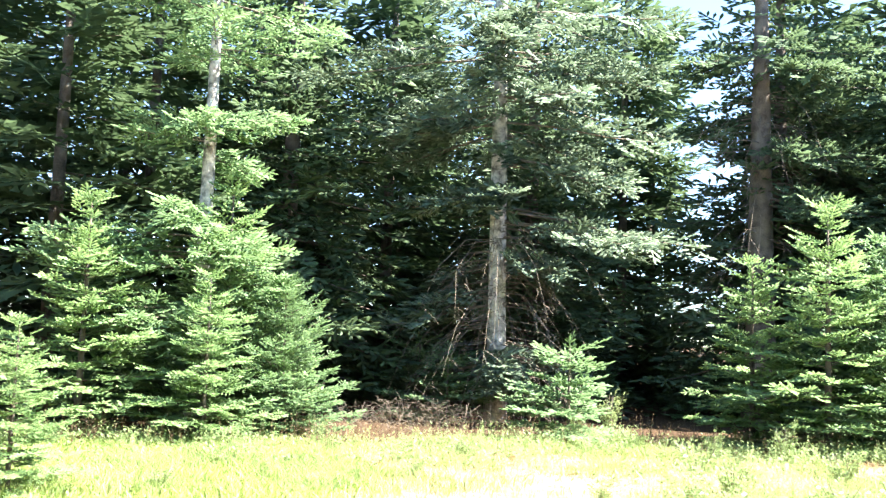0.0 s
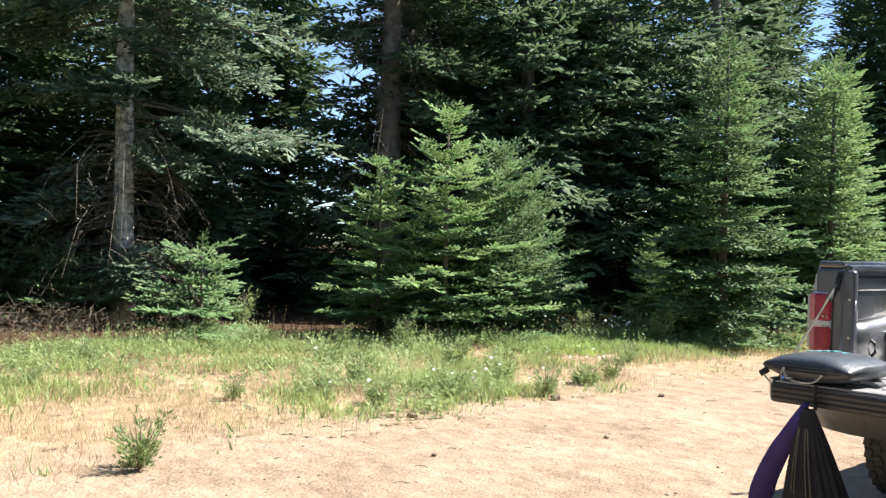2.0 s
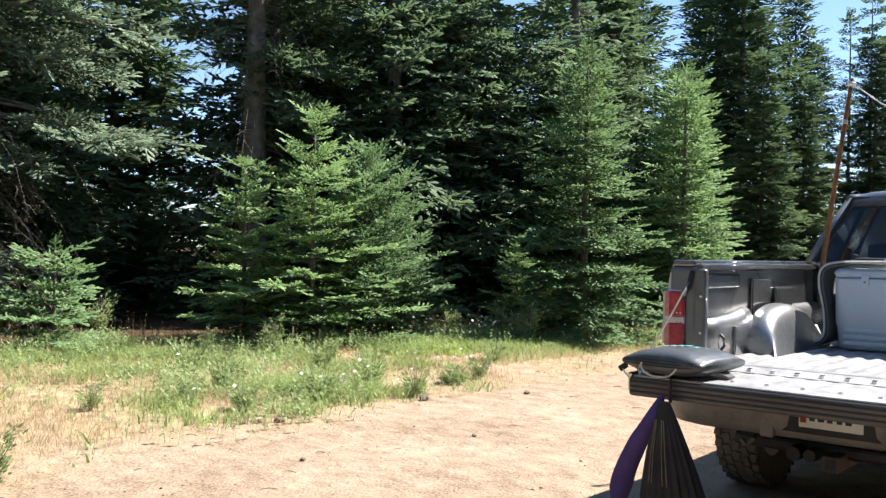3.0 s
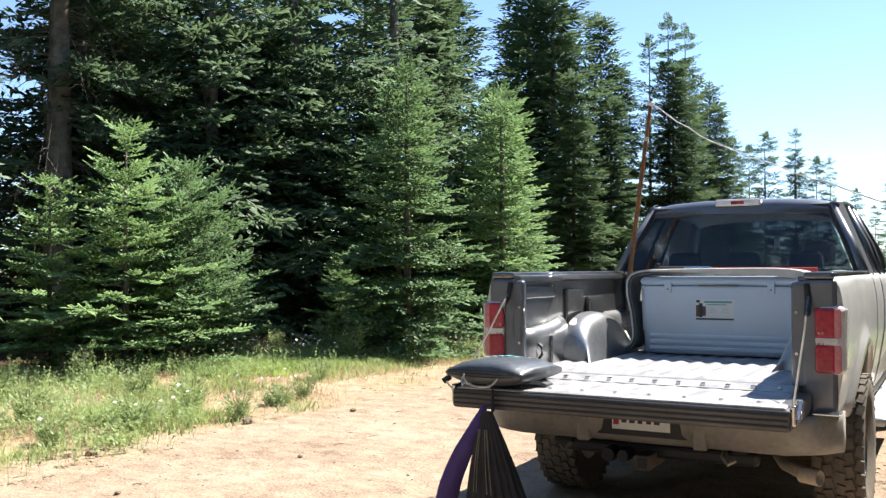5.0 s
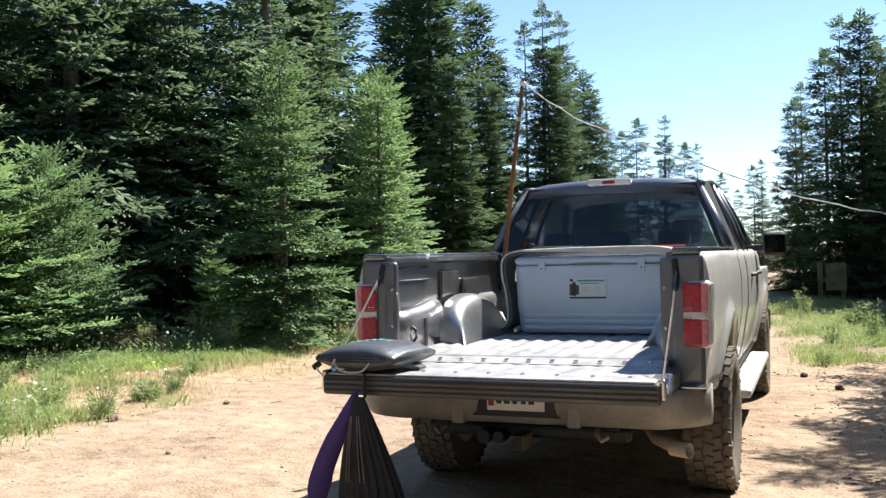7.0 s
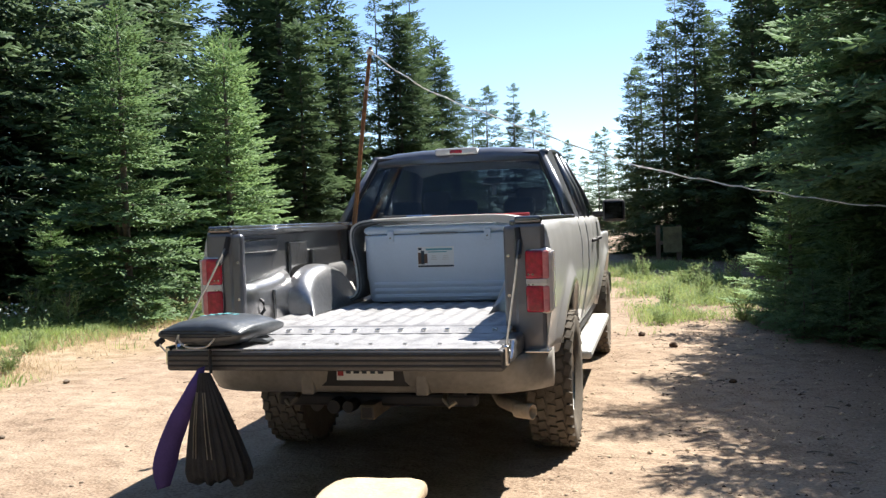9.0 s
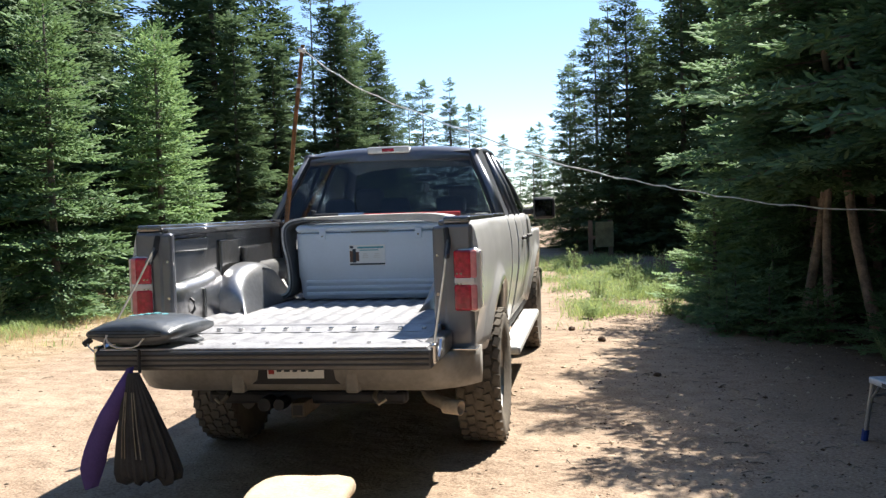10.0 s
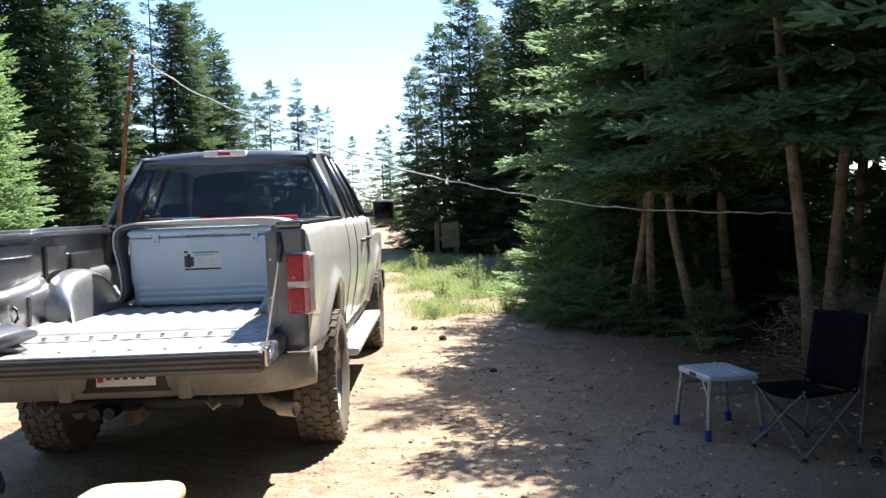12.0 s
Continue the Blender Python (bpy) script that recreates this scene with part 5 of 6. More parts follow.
# ---- camp at the grove's edge ----
def build_camp():
    stool = thing("step_stool", "pale folding step stool with blue rubber feet on the dirt", "step stool", at=(3.33, 0.90, 0.0), turn=-80)
    stool.scale = (0.9, 0.9, 0.92)
    top = part("platform", block(-0.24, 0.24, -0.18, 0.18, 0.375, 0.42, 0.014, 3), M["stool_top"], stool)
    part("front_badge", block(-0.05, 0.05, -0.183, -0.178, 0.385, 0.41, 0.0), M["ink"], top)
    for k in range(5):
        part("tread_rib", block(-0.21, 0.21, -0.13 + 0.06 * k, -0.10 + 0.06 * k, 0.419, 0.424, 0.002), M["stool_top"], top)
    for sx in (-1, 1):
        for sy in (-1, 1):
            leg = part("leg", tube([(sx * 0.215, sy * 0.16, 0.38), (sx * 0.25, sy * 0.20, 0.02)], 0.016, 8), M["alu"], stool)
            part("rubber_foot", tube([(sx * 0.245, sy * 0.195, 0.07), (sx * 0.252, sy * 0.203, 0.0)], 0.024, 8), M["blue"], leg)
        part("cross_bar", tube([(sx * 0.225, -0.17, 0.30), (sx * 0.225, 0.17, 0.30)], 0.011, 8), M["alu"], stool)
        part("brace", tube([(sx * 0.23, -0.175, 0.25), (sx * 0.12, -0.165, 0.375)], 0.008, 6), M["alu"], stool)
    chair = thing("camp_chair", "dark navy folding camp chair with grey crossed legs", "folding chair", at=(3.68, 0.40, 0.0), turn=-66)
    chair.scale = (0.68, 0.76, 0.83)
    rings = []
    for k in range(9):
        u = k / 8
        y = -0.26 + 0.52 * u
        rings.append([Vector((-0.27 + 0.54 * j / 8, y, 0.44 - 0.07 * math.sin(math.pi * j / 8) * math.sin(math.pi * (0.25 + 0.6 * u)) - 0.03 * u + 0.012)) for j in range(9)] + [Vector((0.27 - 0.54 * j / 8, y, 0.44 - 0.07 * math.sin(math.pi * (1 - j / 8)) * math.sin(math.pi * (0.25 + 0.6 * u)) - 0.03 * u)) for j in range(9)])
    part("seat", loft(rings), M["navy"], chair, smooth=True)
    rings = []
    for k in range(9):
        u = k / 8
        rings.append([Vector((-0.28 + 0.56 * j / 8, 0.25 + 0.12 * u + 0.05 * math.sin(math.pi * j / 8), 0.40 + 0.52 * u)) for j in range(9)] + [Vector((0.28 - 0.56 * j / 8, 0.265 + 0.12 * u + 0.05 * math.sin(math.pi * j / 8), 0.40 + 0.52 * u)) for j in range(9)])
    part("backrest", loft(rings), M["navy"], chair, smooth=True)
    legs = (((-0.28, -0.27, 0.02), (0.28, -0.25, 0.46)), ((0.28, -0.27, 0.02), (-0.28, -0.25, 0.46)), ((-0.28, 0.27, 0.02), (0.28, 0.27, 0.44)), ((0.28, 0.27, 0.02), (-0.28, 0.27, 0.44)),
            ((-0.29, -0.27, 0.02), (-0.29, 0.28, 0.42)), ((-0.29, 0.28, 0.02), (-0.29, -0.27, 0.44)), ((0.29, -0.27, 0.02), (0.29, 0.28, 0.42)), ((0.29, 0.28, 0.02), (0.29, -0.27, 0.44)),
            ((-0.29, 0.27, 0.02), (-0.29, 0.40, 0.94)), ((0.29, 0.27, 0.02), (0.29, 0.40, 0.94)))
    for p, q in legs:
        part("leg_tube", tube([p, q], 0.0095, 8), M["leg_grey"], chair)
    for sx in (-1, 1):
        for sy in (-1, 1):
            part("foot_pad", lathe([(0.0, 0.0), (0.024, 0.0), (0.02, 0.025), (0.0, 0.03)], (sx * 0.285, sy * 0.27, 0.0), "z", 12), M["black"], chair)
    lamp = thing("flashlight", "small dark flashlight lying on the dirt", "flashlight", at=(3.90, 0.0, 0.036), turn=-28)
    part("barrel", tube([(0, 0.02, 0), (0, 0.16, 0)], 0.022, 12), M["black"], lamp)
    part("head", tube([(0, -0.03, 0), (0, 0.03, 0)], [0.034, 0.026], 14), M["black"], lamp)
    part("bezel", lathe([(0.034, -0.036), (0.034, -0.026), (0.018, -0.030), (0.018, -0.036)], (0, 0, 0), "y", 14), M["cord"], lamp)
    sign = thing("notice_board", "weathered wooden board on two posts beside the road", "sign", at=(1.85, 21.4, -0.12), turn=4)
    for sx in (-0.33, 0.22):
        part("post", block(sx - 0.06, sx + 0.06, -0.05, 0.05, -0.1, 1.15, 0.01), M["wood"], sign)
    part("board", block(-0.20, 0.30, -0.08, -0.052, 0.40, 1.10, 0.008), M["old_sign"], sign)
    part("rail", block(-0.36, 0.30, -0.065, -0.05, 0.62, 0.72, 0.008), M["wood"], sign)


build_camp()


# ---- ground cover ----
def blades(name, count, box, mask, tall, wide, mat, label, seed, category):
    """Thousands of thin leaves on the ground, thick where the mask is high."""
    rng = np.random.default_rng(seed)
    pts = []
    while len(pts) < count:
        x, y = rng.uniform(box[0], box[1]), rng.uniform(box[2], box[3])
        if rng.uniform() < mask(x, y):
            pts.append((x, y, height(x, y)))
    p = np.array(pts)
    h = tall * rng.uniform(0.3, 1.35, count)
    a = rng.uniform(0, 6.283, count)
    lean = rng.normal(0, 0.55, (count, 2))
    w = wide * rng.uniform(0.7, 1.3, count)
    dx = np.stack((np.cos(a) * w, np.sin(a) * w, np.zeros(count)), -1)
    mid = p + np.stack((lean[:, 0] * h * 0.35, lean[:, 1] * h * 0.35, h * 0.6), -1)
    tip = p + np.stack((lean[:, 0] * h, lean[:, 1] * h, h), -1)
    verts = np.stack((p - dx, p + dx, mid + dx * 0.6, mid - dx * 0.6, tip), 1).reshape(-1, 3)
    i = np.arange(count)[:, None] * 5
    tris = np.concatenate((i + (0, 1, 2), i + (0, 2, 3), i + (3, 2, 4)), 1).reshape(-1, 3)
    ob = new(name, tri_mesh(name, verts, tris, mat))
    return tagged(ob, label, category, kind="stuff")


def blot(x, y, s, k):
    return noise.noise(Vector((x * s, y * s, k)))


def near(x, y, cx, cy, rx, ry):
    return math.exp(-((x - cx) / rx) ** 2 - ((y - cy) / ry) ** 2)


def green_mask(x, y):
    m = near(x, y, -7.0, 5.6, 1.2, 2.6) + 0.9 * near(x, y, -5.3, 0.9, 0.8, 1.3) + near(x, y, -7.7, -3.8, 1.3, 2.2) + 0.55 * near(x, y, -8.4, 1.2, 0.9, 2.4) + 0.5 * near(x, y, -6.0, 10.0, 0.8, 3) + 0.55 * near(x, y, -9.7, 0.0, 0.7, 3.5)
    return max(0.0, (m - 0.12) * (0.5 + 2.0 * blot(x, y, 0.9, 1.0) + 1.0 * blot(x, y, 2.6, 4.0)))


def straw_mask(x, y):
    edge = -4.3 + 0.7 * blot(x, y, 0.5, 5.0)
    return max(0.0, min(1.0, (edge - x) / 1.0)) * (0.55 + 1.1 * blot(x, y, 1.1, 9.0)) * (1.0 if x > -9 else 0.15)


def right_mask(x, y):
    m = near(x, y, 2.3, 11.5, 0.9, 3.2) + 0.7 * near(x, y, 1.6, 8.6, 0.45, 1.6) + 0.8 * near(x, y, 1.4, 17.0, 1.2, 5.0)
    return max(0.0, (m - 0.15) * (0.5 + 2.0 * blot(x, y, 1.1, 2.0)))


blades("grass", 52000, (-11, -4.3, -7, 14), green_mask, 0.115, 0.0036, M["grass"], "lush green grass on the verge", 41, "grass")
blades("herbs", 24000, (-10.5, -4.2, -7, 14), green_mask, 0.09, 0.009, M["weed"], "low broad-leaved herbs among the grass", 44, "herbs")
def clover_mask(x, y):
    m = near(x, y, -8.3, -4.2, 2.4, 1.9) + 0.9 * near(x, y, -7.1, 5.9, 1.0, 2.0)
    return max(0.0, min(1.0, (m - 0.28 + 0.35 * blot(x, y, 1.4, 21.0)) * 4))


blades("clover", 20000, (-10.4, -5.6, -7, 9), clover_mask, 0.085, 0.011, M["clover"], "thick lime green clover on the verge", 48, "clover")
blades("dry_grass", 64000, (-10.5, -3.6, -7, 15), straw_mask, 0.08, 0.0022, M["straw"], "sparse dry straw-coloured grass on the verge", 42, "grass")
blades("grass", 14000, (-0.5, 4.2, 6, 24), right_mask, 0.12, 0.005, M["grass"], "green weeds and grass beside the track", 43, "grass")


def weed_mesh(seed, tall, wide, leaves):
    rng = np.random.default_rng(seed)
    verts, tris = [], []
    for k in range(leaves):
        a, r = rng.uniform(0, 6.28), wide * math.sqrt(rng.uniform())
        stem = rng.integers(0, 11)
        a = stem * 2.4 + rng.normal(0, 0.25)
        z = tall * rng.uniform(0.05, 1.0) * (0.45 + 0.55 * ((stem * 7) % 11) / 10)
        r = wide * (0.25 + 0.75 * z / tall) * (0.3 + 0.7 * ((stem * 5) % 11) / 10) + rng.normal(0, 0.02)
        p = np.array((r * math.cos(a), r * math.sin(a), z))
        d = np.array((math.cos(a + rng.normal(0, 0.8)), math.sin(a + rng.normal(0, 0.8)), rng.uniform(0.2, 1.4)))
        d /= np.linalg.norm(d)
        s = np.cross(d, rng.normal(0, 1, 3))
        s /= np.linalg.norm(s)
        L, w = rng.uniform(0.025, 0.06), rng.uniform(0.004, 0.009)
        i = len(verts)
        verts += [p, p + d * L * 0.5 + s * w, p + d * L, p + d * L * 0.5 - s * w]
        tris += [(i, i + 1, i + 2), (i, i + 2, i + 3)]
    return np.array(verts), np.array(tris)


def weed(name, label, seed, tall, wide, leaves, mat):
    root = thing(name, label, "weed", "weeds on the verge")
    v, t = weed_mesh(seed, tall, wide, leaves)
    ob = new("leaf_mass", tri_mesh("leaf_mass", v, t, mat))
    ob.parent = root
    tagged(ob, kind="stuff")
    rng = np.random.default_rng(seed)
    bm = bmesh.new()
    for k in range(9):
        a, r = rng.uniform(0, 6.28), wide * rng.uniform(0.2, 0.8)
        tube([(0, 0, -0.02), (0.5 * r * math.cos(a), 0.5 * r * math.sin(a), tall * 0.45), (r * math.cos(a), r * math.sin(a), tall * 0.85)], [0.004, 0.003, 0.002], 4, bm, False)
    tagged(part("stem_mass", bm, M["dead"], root), kind="stuff")
    return root


weed_a = weed("weed", "bushy grey-green weed growing from the sand", 51, 0.34, 0.24, 800, M["weed"])
weed_a.matrix_world = pose(-4.1, -2.35, 0, 0, 0, 0)
weed_b = weed("weed", "tall leafy weed at the grass edge", 52, 0.55, 0.20, 700, M["weed"])
weed_b.matrix_world = pose(-8.0, 3.0, height(-8.0, 3.0), 0, 0, 0)
wr = np.random.default_rng(53)
for wx, wy, ws in ((-5.9, -0.7, 0.7), (-5.1, 0.3, 0.8), (-5.0, 1.1, 1.0), (-4.6, 2.0, 0.9), (-5.4, 2.2, 1.1), (-6.2, 0.9, 1.1), (-4.9, 3.4, 0.8), (-5.0, -3.6, 0.6),
                   (-5.6, 4.6, 0.8), (-6.6, 2.6, 1.1), (-7.2, 1.2, 1.2), (-9.2, 1.6, 0.9), (2.6, 6.9, 0.6), (2.5, 7.4, 0.8), (1.5, 7.2, 0.6), (2.6, 9.4, 1.2), (1.6, 9.8, 1.0), (2.0, 13.0, 1.3), (4.1, 3.9, 0.6)):
    c = copy_thing(weed_a, pose(wx, wy, height(wx, wy), 0, 0, wr.uniform(0, 360)))
    c.scale = (ws, ws, ws)
for wx, wy, ws in ((-8.6, 2.4, 0.7), (-8.2, 6.9, 0.9), (-7.6, 7.4, 1.1), (-7.0, 7.0, 0.9), (-10.6, 1.5, 0.8), (-9.9, -2.4, 0.6), (-6.6, 6.8, 1.2), (-5.9, 7.4, 0.9), (-11.2, 2.4, 1.2), (2.2, 10.6, 1.1), (2.8, 12.4, 1.2), (1.2, 15.0, 1.1)):
    c = copy_thing(weed_b, pose(wx, wy, height(wx, wy), 0, 0, wr.uniform(0, 360)))
    c.scale = (ws, ws, ws)

# low tufts scattered through the verge
for k in range(70):
    wx, wy = wr.uniform(-9.5, -4.4), wr.uniform(-5.5, 8.5)
    if wr.uniform() < 0.25 + green_mask(wx, wy):
        c = copy_thing(weed_a, pose(wx, wy, height(wx, wy), 0, 0, wr.uniform(0, 360)))
        ws = wr.uniform(0.3, 0.75)
        c.scale = (ws * wr.uniform(0.9, 1.5), ws * wr.uniform(0.9, 1.5), ws * wr.uniform(0.6, 1.0))


def stalks(name, count, box, mask, tall, leaf, mat, label, category, seed):
    """Thin upright stems with small leaves along them."""
    rng = np.random.default_rng(seed)
    verts, tris, n = [], [], 0
    while n < count:
        x, y = rng.uniform(box[0], box[1]), rng.uniform(box[2], box[3])
        if rng.uniform() > mask(x, y):
            continue
        n += 1
        p = np.array((x, y, height(x, y) - 0.01))
        h = tall * rng.uniform(0.4, 1.3)
        tip = p + np.array((rng.normal(0, 0.16) * h, rng.normal(0, 0.16) * h, h))
        a = rng.uniform(0, 6.28)
        w = np.array((math.cos(a), math.sin(a), 0)) * 0.0028
        i = len(verts)
        verts += [p - w, p + w, tip]
        tris.append((i, i + 1, i + 2))
        for k in range(rng.integers(5, 11)):
            f = rng.uniform(0.15, 1.0)
            q = p + (tip - p) * f
            b = rng.uniform(0, 6.28)
            d = np.array((math.cos(b), math.sin(b), rng.uniform(-0.1, 1.0)))
            s = np.cross(d, (0, 0, 1.0)) * 0.24
            L = leaf * rng.uniform(0.5, 1.3) * (1.2 - 0.6 * f)
            i = len(verts)
            verts += [q, q + (d * 0.5 + s) * L, q + d * L, q + (d * 0.5 - s) * L]
            tris += [(i, i + 1, i + 2), (i, i + 2, i + 3)]
    ob = new(name, tri_mesh(name, np.array(verts), np.array(tris), mat))
    return tagged(ob, label, category, kind="stuff")


def edge_x(y):
    """Where the trees begin on the road's west side."""
    return float(np.interp(y, (-6, -4, -1.8, 1.0, 2.9, 5.0, 7.2, 8.4, 9.2, 14), (-9.8, -9.8, -9.2, -9.6, -8.6, -8.0, -7.6, -6.6, -5.9, -5.6)))


def band_mask(x, y):
    d = x - edge_x(y)
    m = math.exp(-((d - 0.5) / 0.9) ** 2) + 0.9 * near(x, y, -5.3, 0.7, 0.9, 1.1) + 0.6 * near(x, y, -6.8, 1.2, 1.3, 1.6)
    return max(0.0, m * (0.45 + 1.5 * blot(x, y, 1.3, 12.0)))


def brown_mask(x, y):
    return 0.8 * math.exp(-((x - edge_x(y) + 0.5) / 0.8) ** 2) * (0.6 + blot(x, y, 1.5, 17.0))


stalks("herbs", 5200, (-11, -4, -6, 11), band_mask, 0.26, 0.05, M["weed"], "leafy green herbs crowding along the wood's edge", "herbs", 45)
stalks("dry_stalks", 1800, (-12, -5, -6, 11), brown_mask, 0.36, 0.04, M["stalk"], "browned dead stalks at the foot of the trees", "dry stalks", 46)
stalks("herbs", 1500, (-0.5, 4.2, 6, 20), right_mask, 0.22, 0.05, M["weed"], "leafy weeds beside the track", "herbs", 47)


def daisies():
    rng = np.random.default_rng(61)
    verts, tris = [], []
    for cx, cy, n in ((-4.7, 1.2, 10), (-4.9, 2.6, 7), (-6.9, 6.2, 26), (-5.2, 0.4, 6), (-7.6, 5.2, 10)):
        for k in range(n):
            x, y = cx + rng.normal(0, 0.3), cy + rng.normal(0, 0.35)
            c = np.array((x, y, height(x, y) + rng.uniform(0.24, 0.40)))
            t1 = rng.normal(0, 0.4, 3) + np.array((1, 0, 0))
            t1 /= np.linalg.norm(t1)
            t2 = np.cross(t1, np.array((0.2, -0.5, 1.0)))
            t2 /= np.linalg.norm(t2)
            i = len(verts)
            verts.append(c)
            for j in range(8):
                r = 0.022 if j % 2 else 0.013
                verts.append(c + r * (math.cos(j * math.pi / 4) * t1 + math.sin(j * math.pi / 4) * t2))
            tris += [(i, i + 1 + j, i + 1 + (j + 1) % 8) for j in range(8)]
    ob = new("daisies", tri_mesh("daisies", np.array(verts), np.array(tris), M["flower"]))
    tagged(ob, "small white daisies in the grass", "flowers", kind="stuff")


daisies()


def pebbles(name, count, box, size, mat, label, seed):
    """Loose small stones and crumbs, each an uneven lump."""
    rng = np.random.default_rng(seed)
    oct_v = np.array(((1, 0, 0), (-1, 0, 0), (0, 1, 0), (0, -1, 0), (0, 0, 0.7), (0, 0, -0.5)))
    oct_t = np.array(((0, 2, 4), (2, 1, 4), (1, 3, 4), (3, 0, 4), (2, 0, 5), (1, 2, 5), (3, 1, 5), (0, 3, 5)))
    xs, ys = rng.uniform(box[0], box[1], count), rng.uniform(box[2], box[3], count)
    base = np.array([(x, y, height(x, y)) for x, y in zip(xs, ys)])
    s = size * np.exp(rng.normal(0, 0.45, count))
    v = oct_v[None] * s[:, None, None] * rng.uniform(0.6, 1.35, (count, 6, 1)) + rng.normal(0, 0.15, (count, 6, 3)) * s[:, None, None]
    verts = (v + base[:, None]).reshape(-1, 3)
    tris = (oct_t[None] + np.arange(count)[:, None, None] * 6).reshape(-1, 3)
    ob = new(name, tri_mesh(name, verts, tris, mat))
    return tagged(ob, label, "stones", kind="stuff")


pebbles("pebbles", 6000, (-6.0, 4.5, -3.0, 12), 0.005, M["stone"], "small brown pebbles strewn on the sandy road", 71)
pebbles("litter", 3000, (1.5, 5.2, -1.5, 8), 0.0055, M["cone"], "dark cone scales and bark crumbs under the grove", 72)


def fallen_twigs(name, count, box, label, seed):
    """Short bent twigs lying loose on the dirt."""
    rng = np.random.default_rng(seed)
    bm = bmesh.new()
    for k in range(count):
        x, y, a, L = rng.uniform(box[0], box[1]), rng.uniform(box[2], box[3]), rng.uniform(0, 6.28), rng.uniform(0.015, 0.055)
        z = height(x, y) + 0.006
        d = Vector((math.cos(a), math.sin(a), 0)) * L
        p = Vector((x, y, z))
        r = rng.uniform(0.002, 0.005)
        tube([p - d, p + Vector((-d.y, d.x, 0)) * rng.uniform(-0.25, 0.25) + Vector((0, 0, 0.006)), p + d], [r, r * 0.9, r * 0.5], 4, bm, False)
    return tagged(part(name, bm, M["dead"], None), label, "twigs", kind="stuff")


fallen_twigs("twigs", 320, (1.3, 5.2, -1.5, 8), "short dead twigs strewn on the shaded dirt", 73)
fallen_twigs("twigs", 130, (-7.5, -2.5, -3.5, 6), "short dry twigs on the sunlit sand", 74)
pebbles("clods", 900, (0.9, 5.2, -1.5, 9), 0.012, M["tan"], "small sandy clods on the track", 75)


def lump(name, label, category, x, y, r, mat, seed):
    bm = bmesh.new()
    bmesh.ops.create_icosphere(bm, subdivisions=3, radius=r)
    for v in bm.verts:
        v.co *= 1 + 0.35 * noise.noise(v.co / r * 1.3 + Vector((seed, 0, 0)))
        v.co.z *= 0.7
    ob = part(name, bm, mat, None, label, True)
    ob.location = (x, y, height(x, y) + r * 0.45)
    return tagged(ob, label, category, "cones and stones")


for k, (lx, ly, lr) in enumerate(((1.62, 5.2, 0.045), (1.28, 6.05, 0.04), (2.05, 3.2, 0.03), (1.5, 7.0, 0.03))):
    lump("pine_cone", "dark pine cone lying on the sand", "pine cone", lx, ly, lr, M["cone"], k)
for k, (lx, ly, lr) in enumerate(((-3.3, -0.6, 0.02), (-3.0, 0.9, 0.02), (-4.4, 1.9, 0.05), (-4.5, 0.2, 0.04), (-3.9, 2.9, 0.03))):
    lump("rock", "pale rock half sunk in the sand", "rock", lx, ly, lr, M["stone"], k + 20)


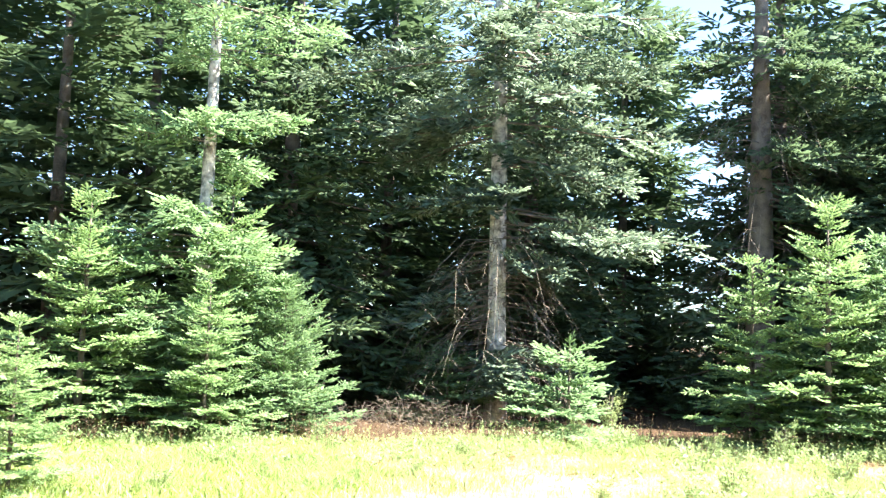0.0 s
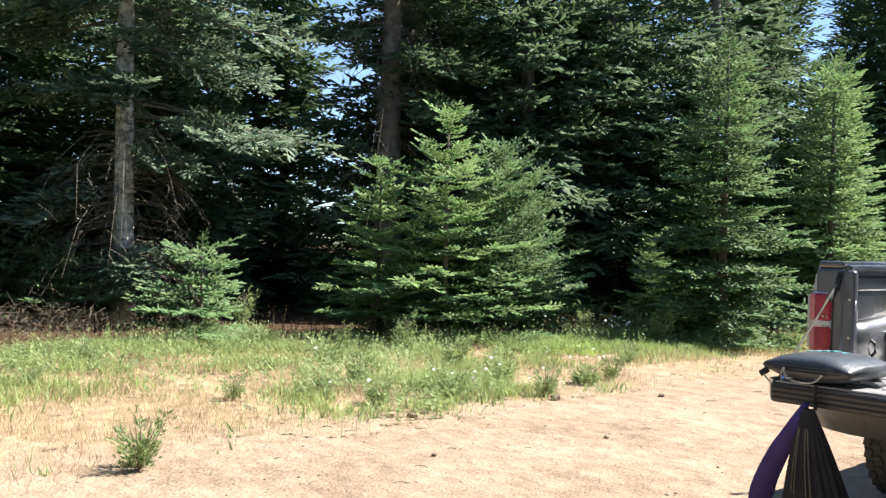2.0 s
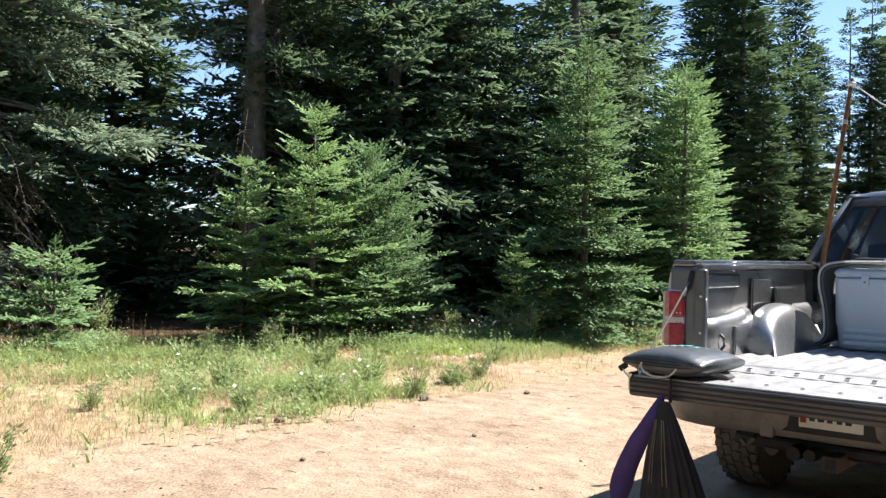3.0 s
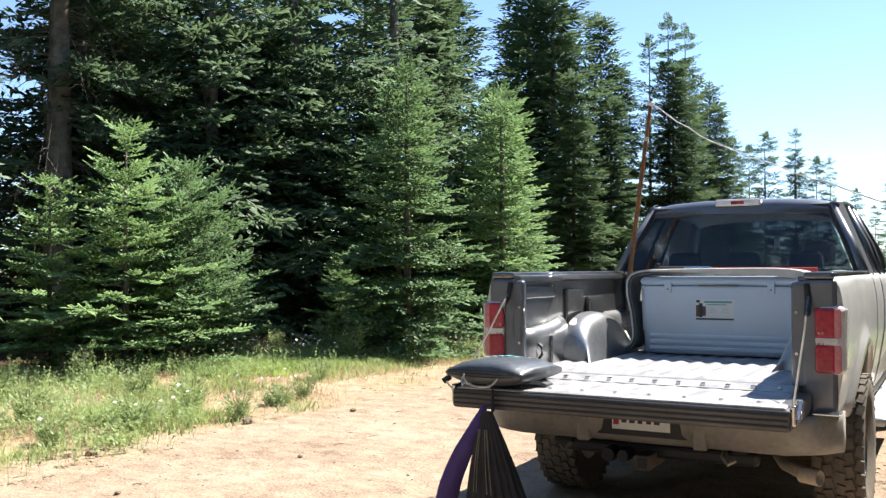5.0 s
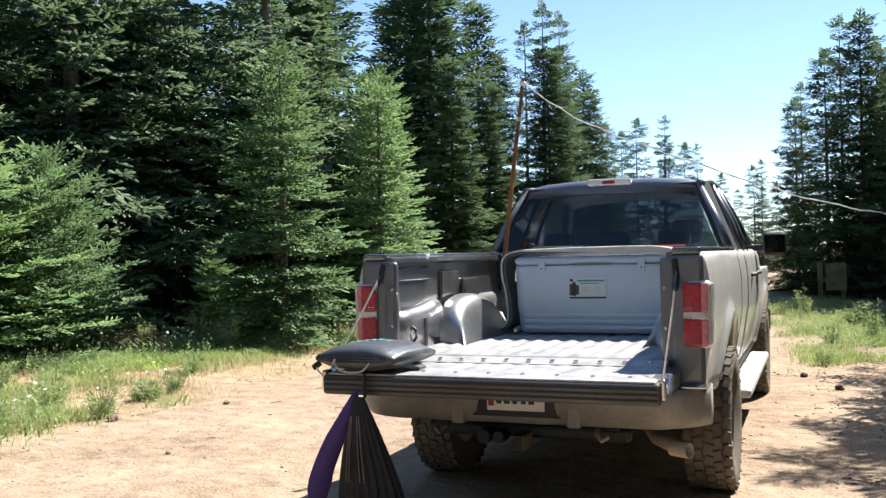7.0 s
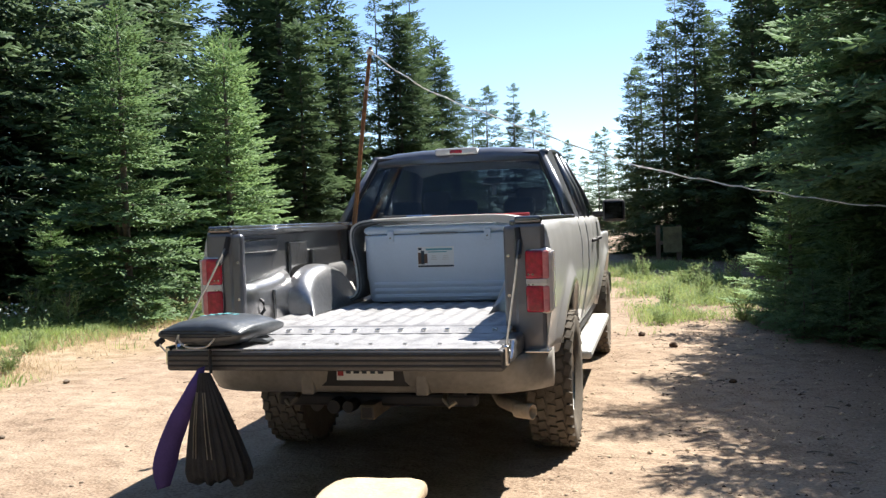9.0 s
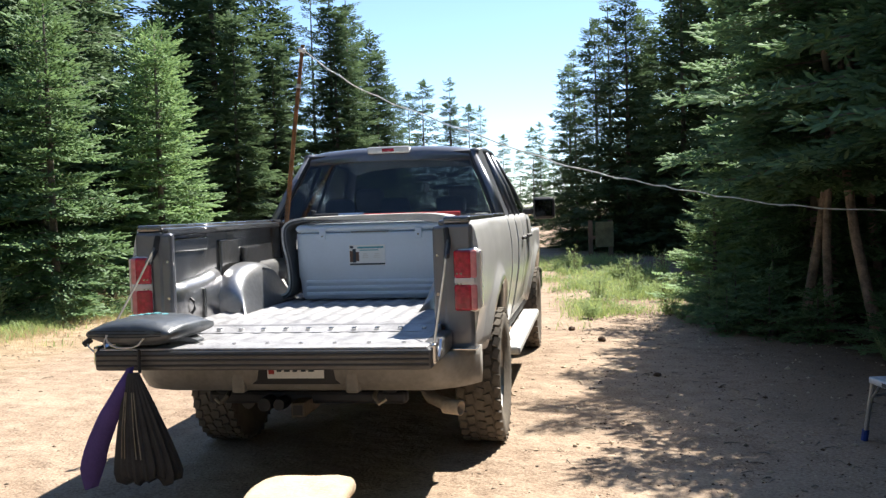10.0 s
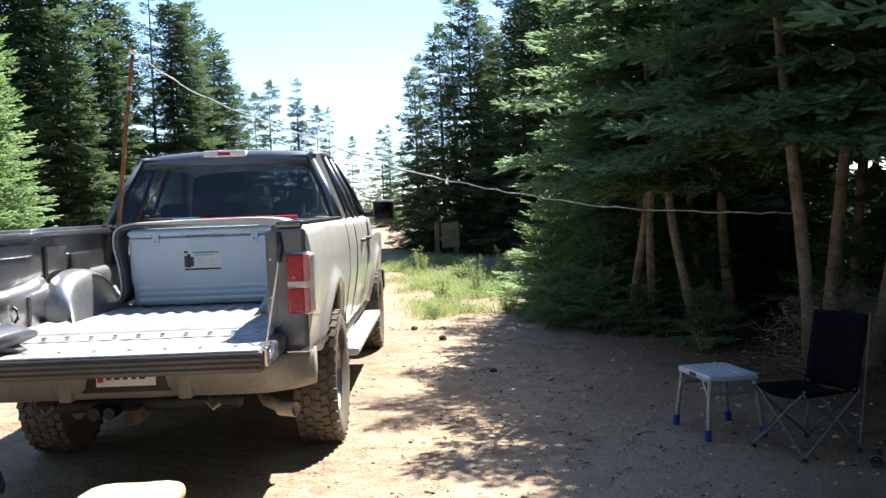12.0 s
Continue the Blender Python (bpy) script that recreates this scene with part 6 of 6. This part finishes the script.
# dead lower twigs round the old trunk, and brush behind the chair
def dead_twigs(z0, z1, count, reach, seed):
    rng = np.random.default_rng(seed)
    bm = bmesh.new()
    for k in range(count):
        a, z = rng.uniform(0, 6.283), rng.uniform(z0, z1)
        L = reach * rng.uniform(0.4, 1.0)
        d = Vector((math.cos(a), math.sin(a), 0))
        p0 = Vector((0, 0, z)) + d * 0.1
        pts = [p0, p0 + d * L * 0.4 + Vector((0, 0, -0.05 * L)), p0 + d * L * 0.75 + Vector((0, 0, -0.35 * L)), p0 + d * L + Vector((rng.normal(0, 0.06), rng.normal(0, 0.06), -0.8 * L))]
        tube(pts, [0.008, 0.006, 0.004, 0.002], 4, bm, False)
        for j in range(4):
            q = pts[1].lerp(pts[3], rng.uniform())
            e = q + Vector((rng.normal(0, 0.16), rng.normal(0, 0.16), -rng.uniform(0.08, 0.3)))
            tube([q, q.lerp(e, 0.5) + Vector((0, 0, 0.03)), e], [0.004, 0.003, 0.0015], 3, bm, False)
    return bm


tw = part("dead_twig_mass", dead_twigs(0.6, 3.4, 130, 1.9, 81), M["dead"], main_fir, "bare grey drooping twigs")
tagged(tw, kind="stuff")
tw = part("dead_twig_mass", dead_twigs(2.2, 6.0, 90, 1.7, 84), M["dead"], dark_fir, "hanging grey dead branches")
tagged(tw, kind="stuff")


def brush_heap(seed, count, wide, deep, tall):
    """A low tangle of thin bent twigs."""
    rng = np.random.default_rng(seed)
    bm = bmesh.new()
    for k in range(count):
        x, y = rng.normal(0, wide * 0.4), rng.normal(0, deep * 0.4)
        z = tall * rng.uniform() * math.exp(-(x / wide) ** 2 - (y / deep) ** 2) + 0.03
        d = Vector((rng.normal(0, 1), rng.normal(0, 0.7), rng.normal(0.1, 0.45))).normalized()
        L = rng.uniform(0.12, 0.42)
        bow = Vector((rng.normal(0, 0.05), rng.normal(0, 0.05), rng.normal(0, 0.05)))
        p = Vector((x, y, z))
        pts = [p - d * L * 0.5, p + bow, p + d * L * 0.5]
        for q in pts:
            q.z = max(0.02, q.z)
        r = rng.uniform(0.001, 0.0035)
        tube(pts, [r, r * 0.8, r * 0.4], 3, bm, False)
    return bm


brush = part("brushwood", brush_heap(82, 700, 0.75, 0.6, 0.75), M["dead"], None)
brush.location = (4.75, 2.45, -0.02)
tagged(brush, "tangle of dry brushwood under the trees", "brushwood", kind="stuff")
dead_heap = part("brushwood", brush_heap(83, 700, 1.5, 2.2, 0.45), M["dead"], None)
dead_heap.location = (-11.7, -0.6, height(-11.7, -0.6) - 0.02)
tagged(dead_heap, "dry dead branches lying under the old fir", "brushwood", kind="stuff")
